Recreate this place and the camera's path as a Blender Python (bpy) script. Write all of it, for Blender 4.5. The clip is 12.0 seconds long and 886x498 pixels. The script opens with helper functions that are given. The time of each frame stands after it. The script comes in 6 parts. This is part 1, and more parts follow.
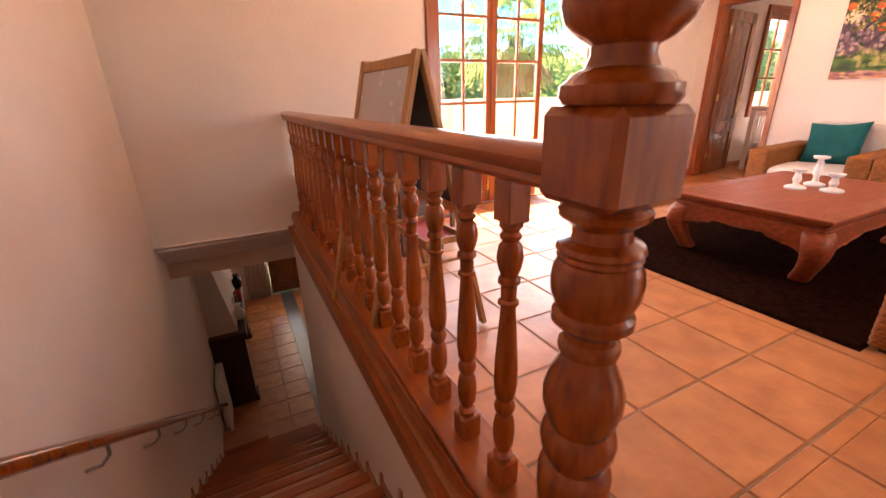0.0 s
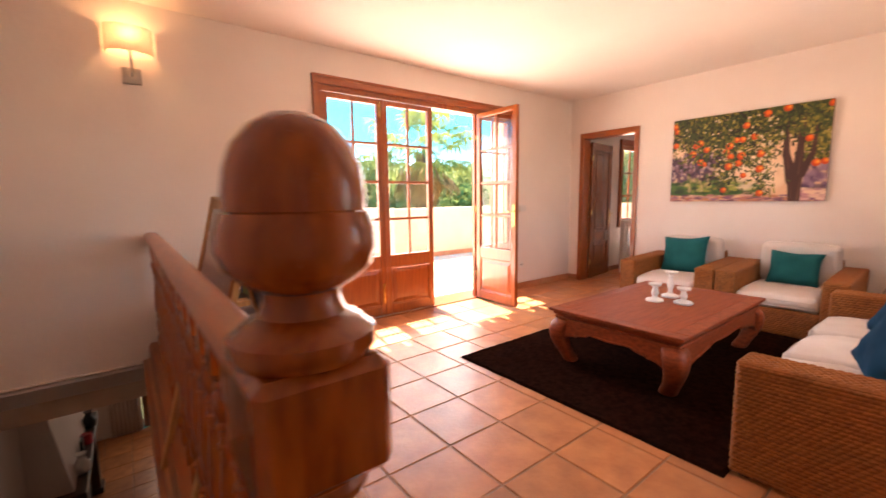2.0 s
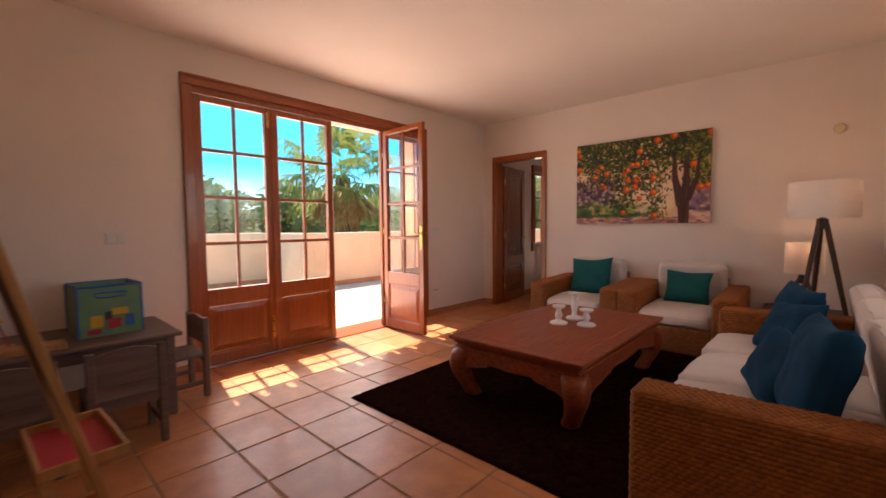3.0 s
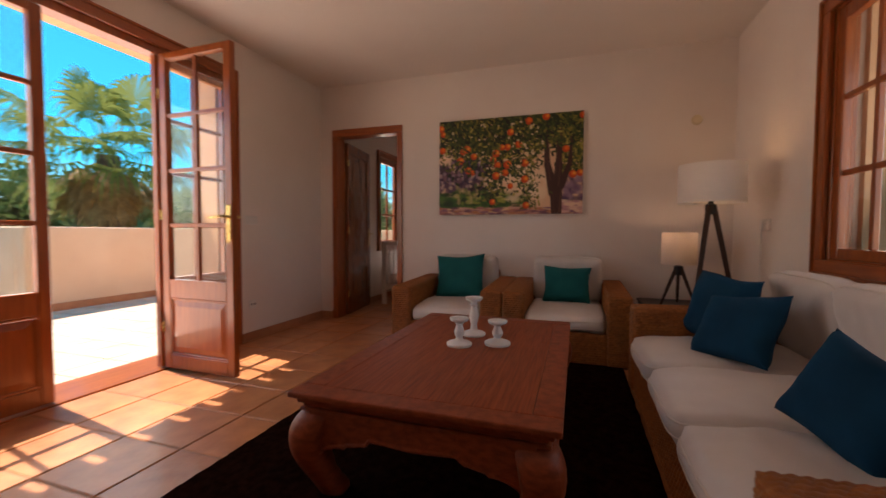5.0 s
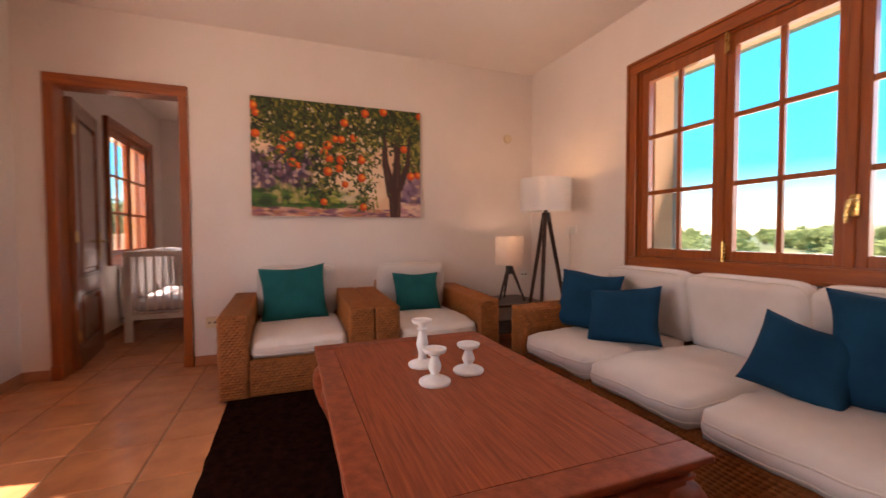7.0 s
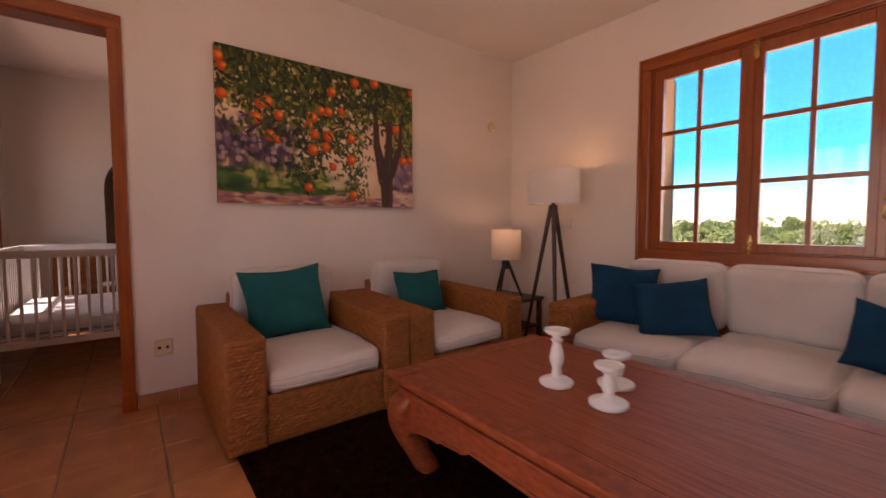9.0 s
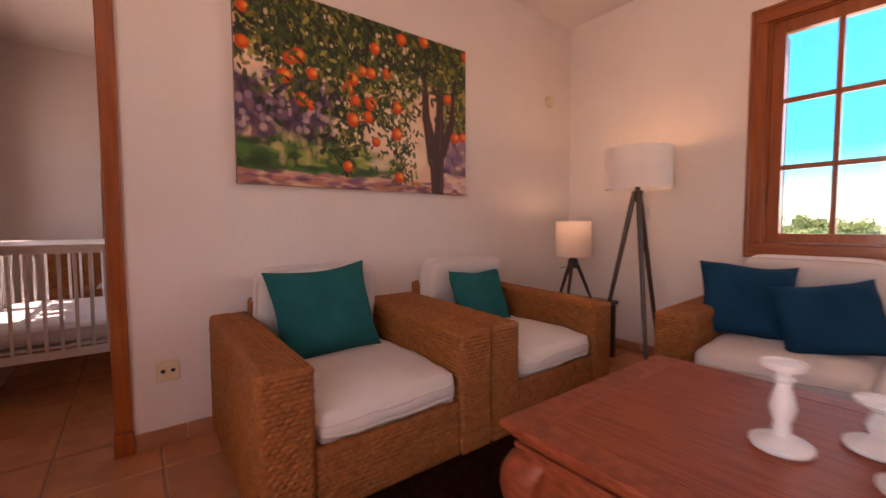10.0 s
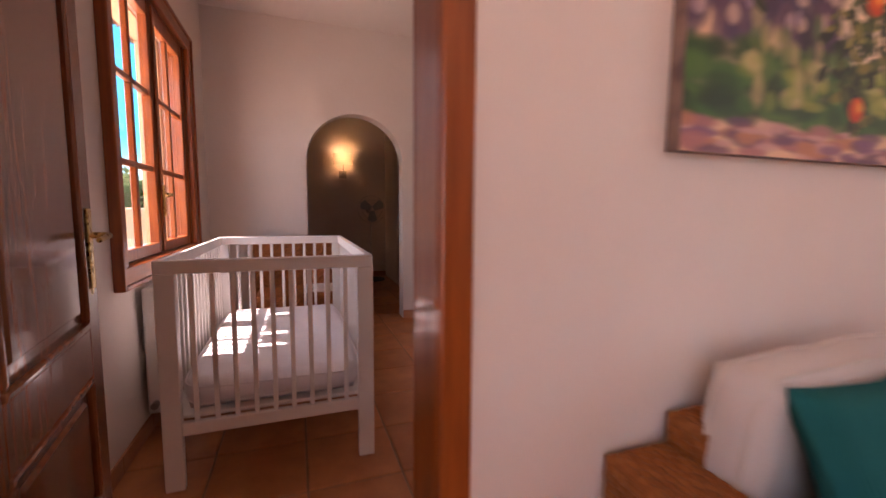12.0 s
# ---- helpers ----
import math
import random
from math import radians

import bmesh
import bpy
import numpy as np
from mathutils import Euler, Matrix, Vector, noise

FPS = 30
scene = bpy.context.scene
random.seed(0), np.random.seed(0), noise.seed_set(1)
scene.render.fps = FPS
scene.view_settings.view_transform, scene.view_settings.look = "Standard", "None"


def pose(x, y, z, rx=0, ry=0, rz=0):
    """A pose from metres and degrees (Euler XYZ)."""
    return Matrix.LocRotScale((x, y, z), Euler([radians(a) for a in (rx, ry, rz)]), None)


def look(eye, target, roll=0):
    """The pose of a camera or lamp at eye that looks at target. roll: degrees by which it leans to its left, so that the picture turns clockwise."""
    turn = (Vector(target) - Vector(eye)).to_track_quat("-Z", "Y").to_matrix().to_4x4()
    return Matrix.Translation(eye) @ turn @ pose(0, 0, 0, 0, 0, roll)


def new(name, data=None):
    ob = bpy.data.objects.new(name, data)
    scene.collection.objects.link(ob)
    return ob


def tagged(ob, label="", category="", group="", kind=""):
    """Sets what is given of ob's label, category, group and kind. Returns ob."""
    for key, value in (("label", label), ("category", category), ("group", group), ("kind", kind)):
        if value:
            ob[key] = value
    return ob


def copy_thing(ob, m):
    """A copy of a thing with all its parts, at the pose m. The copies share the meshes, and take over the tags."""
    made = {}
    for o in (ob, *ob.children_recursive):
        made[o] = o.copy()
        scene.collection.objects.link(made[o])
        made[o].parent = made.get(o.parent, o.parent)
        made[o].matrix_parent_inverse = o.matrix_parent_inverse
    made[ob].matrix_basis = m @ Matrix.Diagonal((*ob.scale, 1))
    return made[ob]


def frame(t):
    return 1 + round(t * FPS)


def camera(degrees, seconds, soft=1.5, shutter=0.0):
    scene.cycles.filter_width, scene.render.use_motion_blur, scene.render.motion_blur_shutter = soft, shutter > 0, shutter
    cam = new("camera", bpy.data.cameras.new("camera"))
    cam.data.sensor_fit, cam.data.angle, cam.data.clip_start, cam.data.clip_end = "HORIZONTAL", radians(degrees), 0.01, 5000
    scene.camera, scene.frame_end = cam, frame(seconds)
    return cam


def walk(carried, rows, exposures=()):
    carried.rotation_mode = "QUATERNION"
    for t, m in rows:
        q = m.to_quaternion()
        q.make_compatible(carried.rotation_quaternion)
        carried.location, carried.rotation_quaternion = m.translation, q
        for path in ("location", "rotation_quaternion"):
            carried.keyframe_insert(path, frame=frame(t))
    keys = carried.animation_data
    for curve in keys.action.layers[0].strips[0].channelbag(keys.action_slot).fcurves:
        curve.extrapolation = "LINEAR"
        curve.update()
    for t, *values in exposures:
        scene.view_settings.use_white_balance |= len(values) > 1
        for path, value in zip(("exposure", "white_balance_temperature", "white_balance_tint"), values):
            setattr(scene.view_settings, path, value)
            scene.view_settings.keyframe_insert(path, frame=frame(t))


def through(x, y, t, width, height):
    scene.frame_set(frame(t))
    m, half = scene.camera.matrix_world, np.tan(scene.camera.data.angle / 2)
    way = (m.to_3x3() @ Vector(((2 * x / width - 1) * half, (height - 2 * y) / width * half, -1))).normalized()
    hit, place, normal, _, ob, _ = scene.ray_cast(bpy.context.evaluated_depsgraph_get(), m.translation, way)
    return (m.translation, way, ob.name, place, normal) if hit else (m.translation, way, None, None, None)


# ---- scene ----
cam = camera(94.8, 12.0, shutter=0.5)
METRES, EYE, TILT, LEAN, TURN = 8.0, 1.5, 0.0, 0.0, -26.9
PATH = [
    (0, (0.281, 0.239, 1.094), (1.125, 1.913, 0.398), -1.4),
    (0.5, (0.337, 0.243, 1.156), (1.199, 1.934, 0.527), -1.2),
    (1, (0.403, 0.237, 1.213), (1.336, 1.939, 0.733), -1.0),
    (1.5, (0.469, 0.224, 1.253), (1.529, 1.886, 0.912), -0.6),
    (2, (0.602, 0.207, 1.243), (1.82, 1.775, 0.998), -0.7),
    (2.5, (0.793, 0.213, 1.198), (2.155, 1.667, 1.019), -0.7),
    (3, (1.019, 0.253, 1.169), (2.49, 1.603, 1.055), -0.5),
    (5, (1.873, 1.106, 0.994), (3.772, 1.729, 0.913), 0.2),
    (5.5, (1.988, 1.395, 0.997), (3.966, 1.681, 0.913), 0.1),
    (6, (2.093, 1.739, 1.007), (4.092, 1.747, 0.931), 0.2),
    (6.5, (2.178, 1.974, 1.018), (4.152, 1.662, 0.942), 0.0),
    (7, (2.315, 2.194, 1.018), (4.186, 1.489, 0.948), -0.2),
    (9, (3.114, 2.919, 1.026), (4.691, 1.694, 0.917), -0.1),
    (9.5, (3.435, 2.958, 1.004), (5.014, 1.736, 0.892), -0.1),
    (10, (3.789, 2.882, 0.968), (5.374, 1.667, 0.856), -0.2),
    (10.5, (4.15, 2.835, 0.974), (5.85, 1.789, 0.854), -0.4),
    (11, (4.549, 2.935, 1.036), (6.385, 2.159, 0.872), 0.4),
    (11.5, (4.917, 3.059, 1.047), (6.792, 2.387, 0.874), 0.5),
    (12, (5.297, 3.188, 1.056), (7.171, 2.517, 0.863), 0.4),
]
SKY_STRENGTH, SUN_STRENGTH = 0.14, 5.0
DOOR_LIGHT, WINDOW_LIGHT, BED_LIGHT, HALL_LIGHT = 18.0, 6.5, 5.5, 3.0
FLOOR_LAMP, TABLE_LAMP, SCONCE = 0.7, 0.5, 0.45
EXPOSURES = [(t, e, k, c) for t, e, k, c in (
    (0.0, 3.35, 8250, 34), (1.5, 3.25, 7950, 30), (2.3, 2.5, 7800, 30), (3.0, 1.55, 7800, 31), (5.0, 0.95, 7450, 25),
    (5.5, 1.2, 7250, 28), (6.5, 2.0, 7600, 32), (7.2, 1.95, 7450, 31), (9.0, 1.35, 7750, 38), (10.0, 1.85, 7450, 39), (10.5, 2.15, 7350, 40), (12.0, 2.15, 7200, 40))]
walk(cam, [(t, look(eye, target, roll)) for t, eye, target, roll in PATH], EXPOSURES)

# ---- world, sun, lamps ----
SUN_TO = Vector((0.16, 1.0, 1.78)).normalized()
world = bpy.data.worlds.new("world")
scene.world = world
world.use_nodes = True
wn = world.node_tree
bg = wn.nodes["Background"]
sky = wn.nodes.new("ShaderNodeTexSky")
sky.sky_type = 'NISHITA'
sky.sun_disc = False
sky.sun_elevation = math.asin(SUN_TO.z)
sky.sun_rotation = math.atan2(SUN_TO.x, SUN_TO.y)
sky.air_density = 1.0
sky.altitude = 1500
sky.dust_density = 0.0
sky.ozone_density = 4.0
deep = wn.nodes.new("ShaderNodeHueSaturation")
deep.inputs["Saturation"].default_value = 2.6
deep.inputs["Value"].default_value = 2.2
deep.inputs["Hue"].default_value = 0.483
even = wn.nodes.new("ShaderNodeGamma")
even.inputs["Gamma"].default_value = 0.52
wn.links.new(sky.outputs[0], even.inputs["Color"])
wn.links.new(even.outputs[0], deep.inputs["Color"])
wn.links.new(deep.outputs[0], bg.inputs[0])
bg.inputs[1].default_value = SKY_STRENGTH

sun_data = bpy.data.lights.new("sun", 'SUN')
sun_data.energy, sun_data.angle, sun_data.color = SUN_STRENGTH, radians(0.53), (1.0, 0.95, 0.87)
sun_ob = new("sun", sun_data)
sun_ob.matrix_world = look(SUN_TO * 30, (0, 0, 0))


def portal(name, x, y, z, w, h, facing, power, rise=-0.15):
    """Skylight gathered in an opening."""
    d = bpy.data.lights.new(name, 'AREA')
    d.shape, d.size, d.size_y, d.energy, d.color = 'RECTANGLE', w, h, power, (1.0, 0.92, 0.83)
    ob = new(name, d)
    ob.matrix_world = look((x, y, z), (x, y + facing, z + rise))
    return ob


portal("skylight_north", 3.36, 4.26, 1.2, 2.4, 2.1, -1, DOOR_LIGHT, 0.45)
portal("skylight_south", 3.38, -0.48, 1.5, 2.2, 1.3, 1, WINDOW_LIGHT, 0.35)
portal("skylight_hall", 1.15, 9.12, -1.65, 1.1, 1.9, -1, HALL_LIGHT)
portal("skylight_bedroom", 7.9, 4.22, 1.5, 1.2, 1.3, -1, BED_LIGHT)


def bulb(name, x, y, z, power, radius=0.03, color=(1.0, 0.62, 0.28)):
    d = bpy.data.lights.new(name, 'POINT')
    d.energy, d.shadow_soft_size, d.color = power, radius, color
    ob = new(name, d)
    ob.location = (x, y, z)
    return ob


# ---- materials ----
def material(name, base, rough=0.6, second=None, scale=3.0, bump=0.1, bump_scale=60.0, metal=0.0, grain=None,
             coat=0.0, spread=0.0, contrast=(0.35, 0.65), spec=0.5, sheen=0.0, stain=0.0):
    """Two-scale procedural surface. grain: stretch of the noise along x, y, z. spread: how far single pieces differ."""
    m = bpy.data.materials.new(name)
    m.use_nodes = True
    t = m.node_tree
    n, l = t.nodes, t.links
    b = n["Principled BSDF"]
    b.inputs["Roughness"].default_value = rough
    b.inputs["Metallic"].default_value = metal
    b.inputs["Coat Weight"].default_value = coat
    b.inputs["Coat Roughness"].default_value = 0.08
    b.inputs["Specular IOR Level"].default_value = spec
    b.inputs["Sheen Weight"].default_value = sheen
    tc = n.new("ShaderNodeTexCoord")
    mp = n.new("ShaderNodeMapping")
    if grain:
        mp.inputs["Scale"].default_value = grain
    l.new(tc.outputs["Object"], mp.inputs[0])
    big = n.new("ShaderNodeTexNoise")
    big.inputs["Scale"].default_value = scale
    big.inputs["Detail"].default_value = 5
    l.new(mp.outputs[0], big.inputs["Vector"])
    info = n.new("ShaderNodeObjectInfo")
    if spread:
        move = n.new("ShaderNodeVectorMath")
        move.operation = 'ADD'
        l.new(mp.outputs[0], move.inputs[0])
        mult = n.new("ShaderNodeMath")
        mult.operation = 'MULTIPLY'
        mult.inputs[1].default_value = 40.0
        l.new(info.outputs["Random"], mult.inputs[0])
        comb = n.new("ShaderNodeCombineXYZ")
        l.new(mult.outputs[0], comb.inputs[0])
        l.new(mult.outputs[0], comb.inputs[1])
        l.new(comb.outputs[0], move.inputs[1])
        l.new(move.outputs[0], big.inputs["Vector"])
    ramp = n.new("ShaderNodeValToRGB")
    second = second or tuple(c * 0.82 for c in base)
    ramp.color_ramp.elements[0].position, ramp.color_ramp.elements[1].position = contrast
    ramp.color_ramp.elements[0].color = (*second, 1)
    ramp.color_ramp.elements[1].color = (*base, 1)
    l.new(big.outputs["Fac"], ramp.inputs[0])
    out = ramp.outputs[0]
    if spread:
        hsv = n.new("ShaderNodeHueSaturation")
        rng = n.new("ShaderNodeMapRange")
        rng.inputs["To Min"].default_value, rng.inputs["To Max"].default_value = 1 - spread, 1 + spread
        l.new(info.outputs["Random"], rng.inputs[0])
        l.new(rng.outputs[0], hsv.inputs["Value"])
        l.new(out, hsv.inputs["Color"])
        out = hsv.outputs[0]
    if stain:
        st = n.new("ShaderNodeTexNoise")
        st.inputs["Scale"].default_value = 0.9
        st.inputs["Detail"].default_value = 8
        l.new(tc.outputs["Object"], st.inputs["Vector"])
        mr = n.new("ShaderNodeMapRange")
        mr.inputs["From Min"].default_value, mr.inputs["From Max"].default_value = 0.3, 0.7
        mr.inputs["To Min"].default_value, mr.inputs["To Max"].default_value = 1 - stain, 1.0
        l.new(st.outputs["Fac"], mr.inputs[0])
        mx = n.new("ShaderNodeMix")
        mx.data_type, mx.blend_type = 'RGBA', 'MULTIPLY'
        mx.inputs["Factor"].default_value = 1.0
        l.new(out, mx.inputs["A"])
        l.new(mr.outputs[0], mx.inputs["B"])
        out = mx.outputs["Result"]
    l.new(out, b.inputs["Base Color"])
    fine = n.new("ShaderNodeTexNoise")
    fine.inputs["Scale"].default_value = bump_scale
    fine.inputs["Detail"].default_value = 4
    l.new(mp.outputs[0], fine.inputs["Vector"])
    bp = n.new("ShaderNodeBump")
    bp.inputs["Strength"].default_value = bump
    bp.inputs["Distance"].default_value = 0.01
    l.new(fine.outputs["Fac"], bp.inputs["Height"])
    l.new(bp.outputs[0], b.inputs["Normal"])
    rr = n.new("ShaderNodeMapRange")
    rr.inputs["To Min"].default_value, rr.inputs["To Max"].default_value = max(0.02, rough - 0.08), min(1, rough + 0.08)
    l.new(fine.outputs["Fac"], rr.inputs[0])
    l.new(rr.outputs[0], b.inputs["Roughness"])
    return m


def glass_material(name, tint=(0.97, 0.99, 0.98)):
    m = bpy.data.materials.new(name)
    m.use_nodes = True
    t = m.node_tree
    n, l = t.nodes, t.links
    n.remove(n["Principled BSDF"])
    tr, gl, fr, mix = (n.new("ShaderNodeBsdfTransparent"), n.new("ShaderNodeBsdfGlossy"), n.new("ShaderNodeLayerWeight"),
                       n.new("ShaderNodeMixShader"))
    pw, sc = n.new("ShaderNodeMath"), n.new("ShaderNodeMath")
    pw.operation, sc.operation = 'POWER', 'MULTIPLY_ADD'
    pw.inputs[1].default_value, sc.inputs[1].default_value, sc.inputs[2].default_value = 5.0, 0.8, 0.035
    tr.inputs[0].default_value = (*tint, 1)
    gl.inputs["Roughness"].default_value = 0.01
    l.new(fr.outputs["Facing"], pw.inputs[0])
    l.new(pw.outputs[0], sc.inputs[0])
    l.new(sc.outputs[0], mix.inputs[0])
    l.new(tr.outputs[0], mix.inputs[1])
    l.new(gl.outputs[0], mix.inputs[2])
    l.new(mix.outputs[0], n["Material Output"].inputs[0])
    return m


def shade_material(name, base, through=0.45):
    """Lampshade cloth: scatters light on both sides."""
    m = bpy.data.materials.new(name)
    m.use_nodes = True
    t = m.node_tree
    n, l = t.nodes, t.links
    n.remove(n["Principled BSDF"])
    df, tl, mix = n.new("ShaderNodeBsdfDiffuse"), n.new("ShaderNodeBsdfTranslucent"), n.new("ShaderNodeMixShader")
    tc, wv = n.new("ShaderNodeTexCoord"), n.new("ShaderNodeTexNoise")
    wv.inputs["Scale"].default_value = 180
    l.new(tc.outputs["Object"], wv.inputs["Vector"])
    rp = n.new("ShaderNodeValToRGB")
    rp.color_ramp.elements[0].color = (*[c * 0.85 for c in base], 1)
    rp.color_ramp.elements[1].color = (*base, 1)
    l.new(wv.outputs["Fac"], rp.inputs[0])
    l.new(rp.outputs[0], df.inputs[0])
    l.new(rp.outputs[0], tl.inputs[0])
    mix.inputs[0].default_value = through
    l.new(df.outputs[0], mix.inputs[1])
    l.new(tl.outputs[0], mix.inputs[2])
    l.new(mix.outputs[0], n["Material Output"].inputs[0])
    return m


PLASTER = material("plaster", (0.82, 0.735, 0.675), 0.85, (0.785, 0.69, 0.63), 1.6, 0.16, 26, stain=0.05, spec=0.25)
CEILING = material("ceiling_plaster", (0.82, 0.745, 0.69), 0.9, (0.785, 0.705, 0.65), 1.2, 0.1, 20, spec=0.2)
TILE = material("terracotta_tile", (0.60, 0.245, 0.095), 0.38, (0.42, 0.15, 0.055), 7, 0.12, 40, spread=0.11, contrast=(0.28, 0.66), coat=0.12, stain=0.14)
GROUT = material("grout", (0.34, 0.21, 0.135), 0.9, (0.27, 0.165, 0.105), 12, 0.3, 90)
SKIRT = material("terracotta_skirting", (0.50, 0.23, 0.115), 0.45, (0.40, 0.16, 0.075), 5, 0.1, 40)
WOOD = material("varnished_pine", (0.40, 0.10, 0.016), 0.32, (0.22, 0.045, 0.008), 5, 0.05, 30, grain=(9, 9, 0.7), coat=0.35, contrast=(0.25, 0.75))
WOOD_X = material("varnished_pine_x", (0.40, 0.10, 0.016), 0.32, (0.22, 0.045, 0.008), 5, 0.05, 30, grain=(0.7, 9, 9), coat=0.35, contrast=(0.25, 0.75))
WOOD_Y = material("varnished_pine_y", (0.42, 0.108, 0.017), 0.34, (0.24, 0.05, 0.008), 5, 0.05, 30, grain=(9, 0.7, 9), coat=0.35, contrast=(0.25, 0.75))
TURNED = material("turned_pine", (0.42, 0.098, 0.011), 0.24, (0.20, 0.036, 0.004), 7, 0.03, 30, grain=(7, 7, 1.6), coat=0.45, contrast=(0.25, 0.75))
DARKDOOR = material("dark_stained_door", (0.26, 0.084, 0.030), 0.24, (0.15, 0.045, 0.016), 6, 0.05, 30, grain=(8, 8, 0.7), coat=0.4)
TEAK = material("table_teak_top", (0.36, 0.083, 0.029), 0.5, (0.20, 0.040, 0.014), 9, 0.12, 40, grain=(0.7, 12, 12), contrast=(0.3, 0.7), spec=0.3)
TEAK_B = material("table_teak_body", (0.33, 0.072, 0.026), 0.45, (0.20, 0.040, 0.014), 9, 0.08, 40, grain=(3, 3, 6), spec=0.35)
RUG = material("brown_rug_pile", (0.024, 0.009, 0.006), 1.0, (0.011, 0.004, 0.003), 30, 0.9, 220, spec=0.0)
WICKER = material("woven_wicker", (0.37, 0.126, 0.032), 0.5, (0.27, 0.086, 0.020), 60, 0.3, 140, contrast=(0.3, 0.7), spec=0.3)
CUSHION = material("cream_cotton", (0.71, 0.635, 0.59), 0.9, (0.65, 0.575, 0.53), 4, 0.25, 380, sheen=0.2, spec=0.2)
PIPING = material("cream_piping", (0.70, 0.62, 0.55), 0.9, (0.64, 0.56, 0.5), 8, 0.2, 300)
TEAL = material("teal_ribbed_cotton", (0.006, 0.150, 0.150), 0.9, (0.004, 0.118, 0.120), 6, 0.3, 300, spec=0.2)
NAVY = material("petrol_blue_cotton", (0.004, 0.050, 0.105), 0.9, (0.003, 0.036, 0.080), 6, 0.3, 300, spec=0.15)
WHITEWOOD = material("white_lacquer", (0.80, 0.77, 0.74), 0.45, (0.75, 0.715, 0.68), 5, 0.05, 40)
CANDLE_W = material("white_painted_candle_holder", (0.80, 0.78, 0.76), 0.5, (0.7, 0.68, 0.66), 18, 0.15, 90)
WALNUT = material("dark_walnut", (0.06, 0.022, 0.010), 0.4, (0.03, 0.011, 0.006), 6, 0.06, 40, grain=(8, 8, 0.8))
BRASS = material("brass", (0.70, 0.48, 0.18), 0.28, (0.58, 0.38, 0.13), 12, 0.05, 60, metal=1.0)
STEEL = material("brushed_steel", (0.45, 0.42, 0.40), 0.35, (0.36, 0.34, 0.32), 12, 0.05, 60, metal=1.0)
PLASTIC_W = material("white_plastic", (0.74, 0.71, 0.67), 0.4, (0.70, 0.67, 0.63), 5, 0.02, 60)
PLASTIC_C = material("cream_plastic", (0.72, 0.60, 0.40), 0.4, (0.68, 0.56, 0.37), 5, 0.02, 60)
BLACK = material("black_metal", (0.012, 0.011, 0.011), 0.45, (0.008, 0.008, 0.008), 8, 0.05, 60)
RADIATOR = material("white_enamel", (0.78, 0.76, 0.73), 0.35, (0.74, 0.72, 0.69), 5, 0.02, 40)
ORANGE_WALL = material("apricot_render", (0.70, 0.43, 0.26), 0.9, (0.63, 0.36, 0.20), 2, 0.35, 60, stain=0.1)
CREAM_WALL = material("cream_render", (0.80, 0.60, 0.42), 0.9, (0.74, 0.53, 0.36), 1.5, 0.3, 50, stain=0.12)
TERRACE = material("terrace_tile", (0.72, 0.56, 0.42), 0.7, (0.62, 0.45, 0.32), 4, 0.15, 50, stain=0.15)
ROOF_TILE = material("roof_tile", (0.42, 0.20, 0.11), 0.8, (0.27, 0.12, 0.065), 6, 0.3, 50, stain=0.2)
SHUTTER = material("grey_blue_shutter", (0.36, 0.42, 0.46), 0.5, (0.31, 0.37, 0.41), 6, 0.1, 50)
# each strand of the weave has a tone of its own
_n, _l = WICKER.node_tree.nodes, WICKER.node_tree.links
_at, _mx = _n.new("ShaderNodeAttribute"), _n.new("ShaderNodeMix")
_at.attribute_name = "tone"
_mx.data_type, _mx.blend_type = 'RGBA', 'MULTIPLY'
_mx.inputs["Factor"].default_value = 1.0
_b = _n["Principled BSDF"]
_l.new(_b.inputs["Base Color"].links[0].from_socket, _mx.inputs["A"])
_l.new(_at.outputs["Fac"], _mx.inputs["B"])
_l.new(_mx.outputs["Result"], _b.inputs["Base Color"])
_n, _l = TEAL.node_tree.nodes, TEAL.node_tree.links
_tc, _wv, _bp = _n.new("ShaderNodeTexCoord"), _n.new("ShaderNodeTexWave"), _n.new("ShaderNodeBump")
_wv.inputs["Scale"].default_value = 52.0
_wv.inputs["Distortion"].default_value = 0.6
_wv.inputs["Detail"].default_value = 1.0
_bp.inputs["Strength"].default_value = 0.7
_bp.inputs["Distance"].default_value = 0.004
_l.new(_tc.outputs["Object"], _wv.inputs["Vector"])
_l.new(_wv.outputs["Fac"], _bp.inputs["Height"])
_l.new(_n["Principled BSDF"].inputs["Normal"].links[0].from_socket, _bp.inputs["Normal"])
_l.new(_bp.outputs[0], _n["Principled BSDF"].inputs["Normal"])
GLASS = glass_material("window_glass")
SHADE = shade_material("lampshade_cloth", (0.90, 0.86, 0.84), 0.28)
SHADE_G = shade_material("lampshade_glowing_cloth", (0.84, 0.75, 0.68), 0.5)
EASEL = material("easel_beech", (0.50, 0.25, 0.085), 0.45, (0.38, 0.17, 0.05), 6, 0.06, 40, grain=(8, 8, 0.8))
WHITEBOARD = material("whiteboard", (0.62, 0.60, 0.62), 0.25, (0.59, 0.57, 0.59), 3, 0.01, 20)
CHALKBOARD = material("chalkboard", (0.035, 0.032, 0.03), 0.75, (0.05, 0.046, 0.043), 7, 0.05, 50)
REDTRAY = material("red_tray", (0.48, 0.018, 0.03), 0.5, (0.40, 0.012, 0.02), 5, 0.03, 40)
KIDWOOD = material("grey_brown_kids_wood", (0.16, 0.105, 0.085), 0.5, (0.115, 0.073, 0.058), 6, 0.06, 40, grain=(0.9, 8, 8))
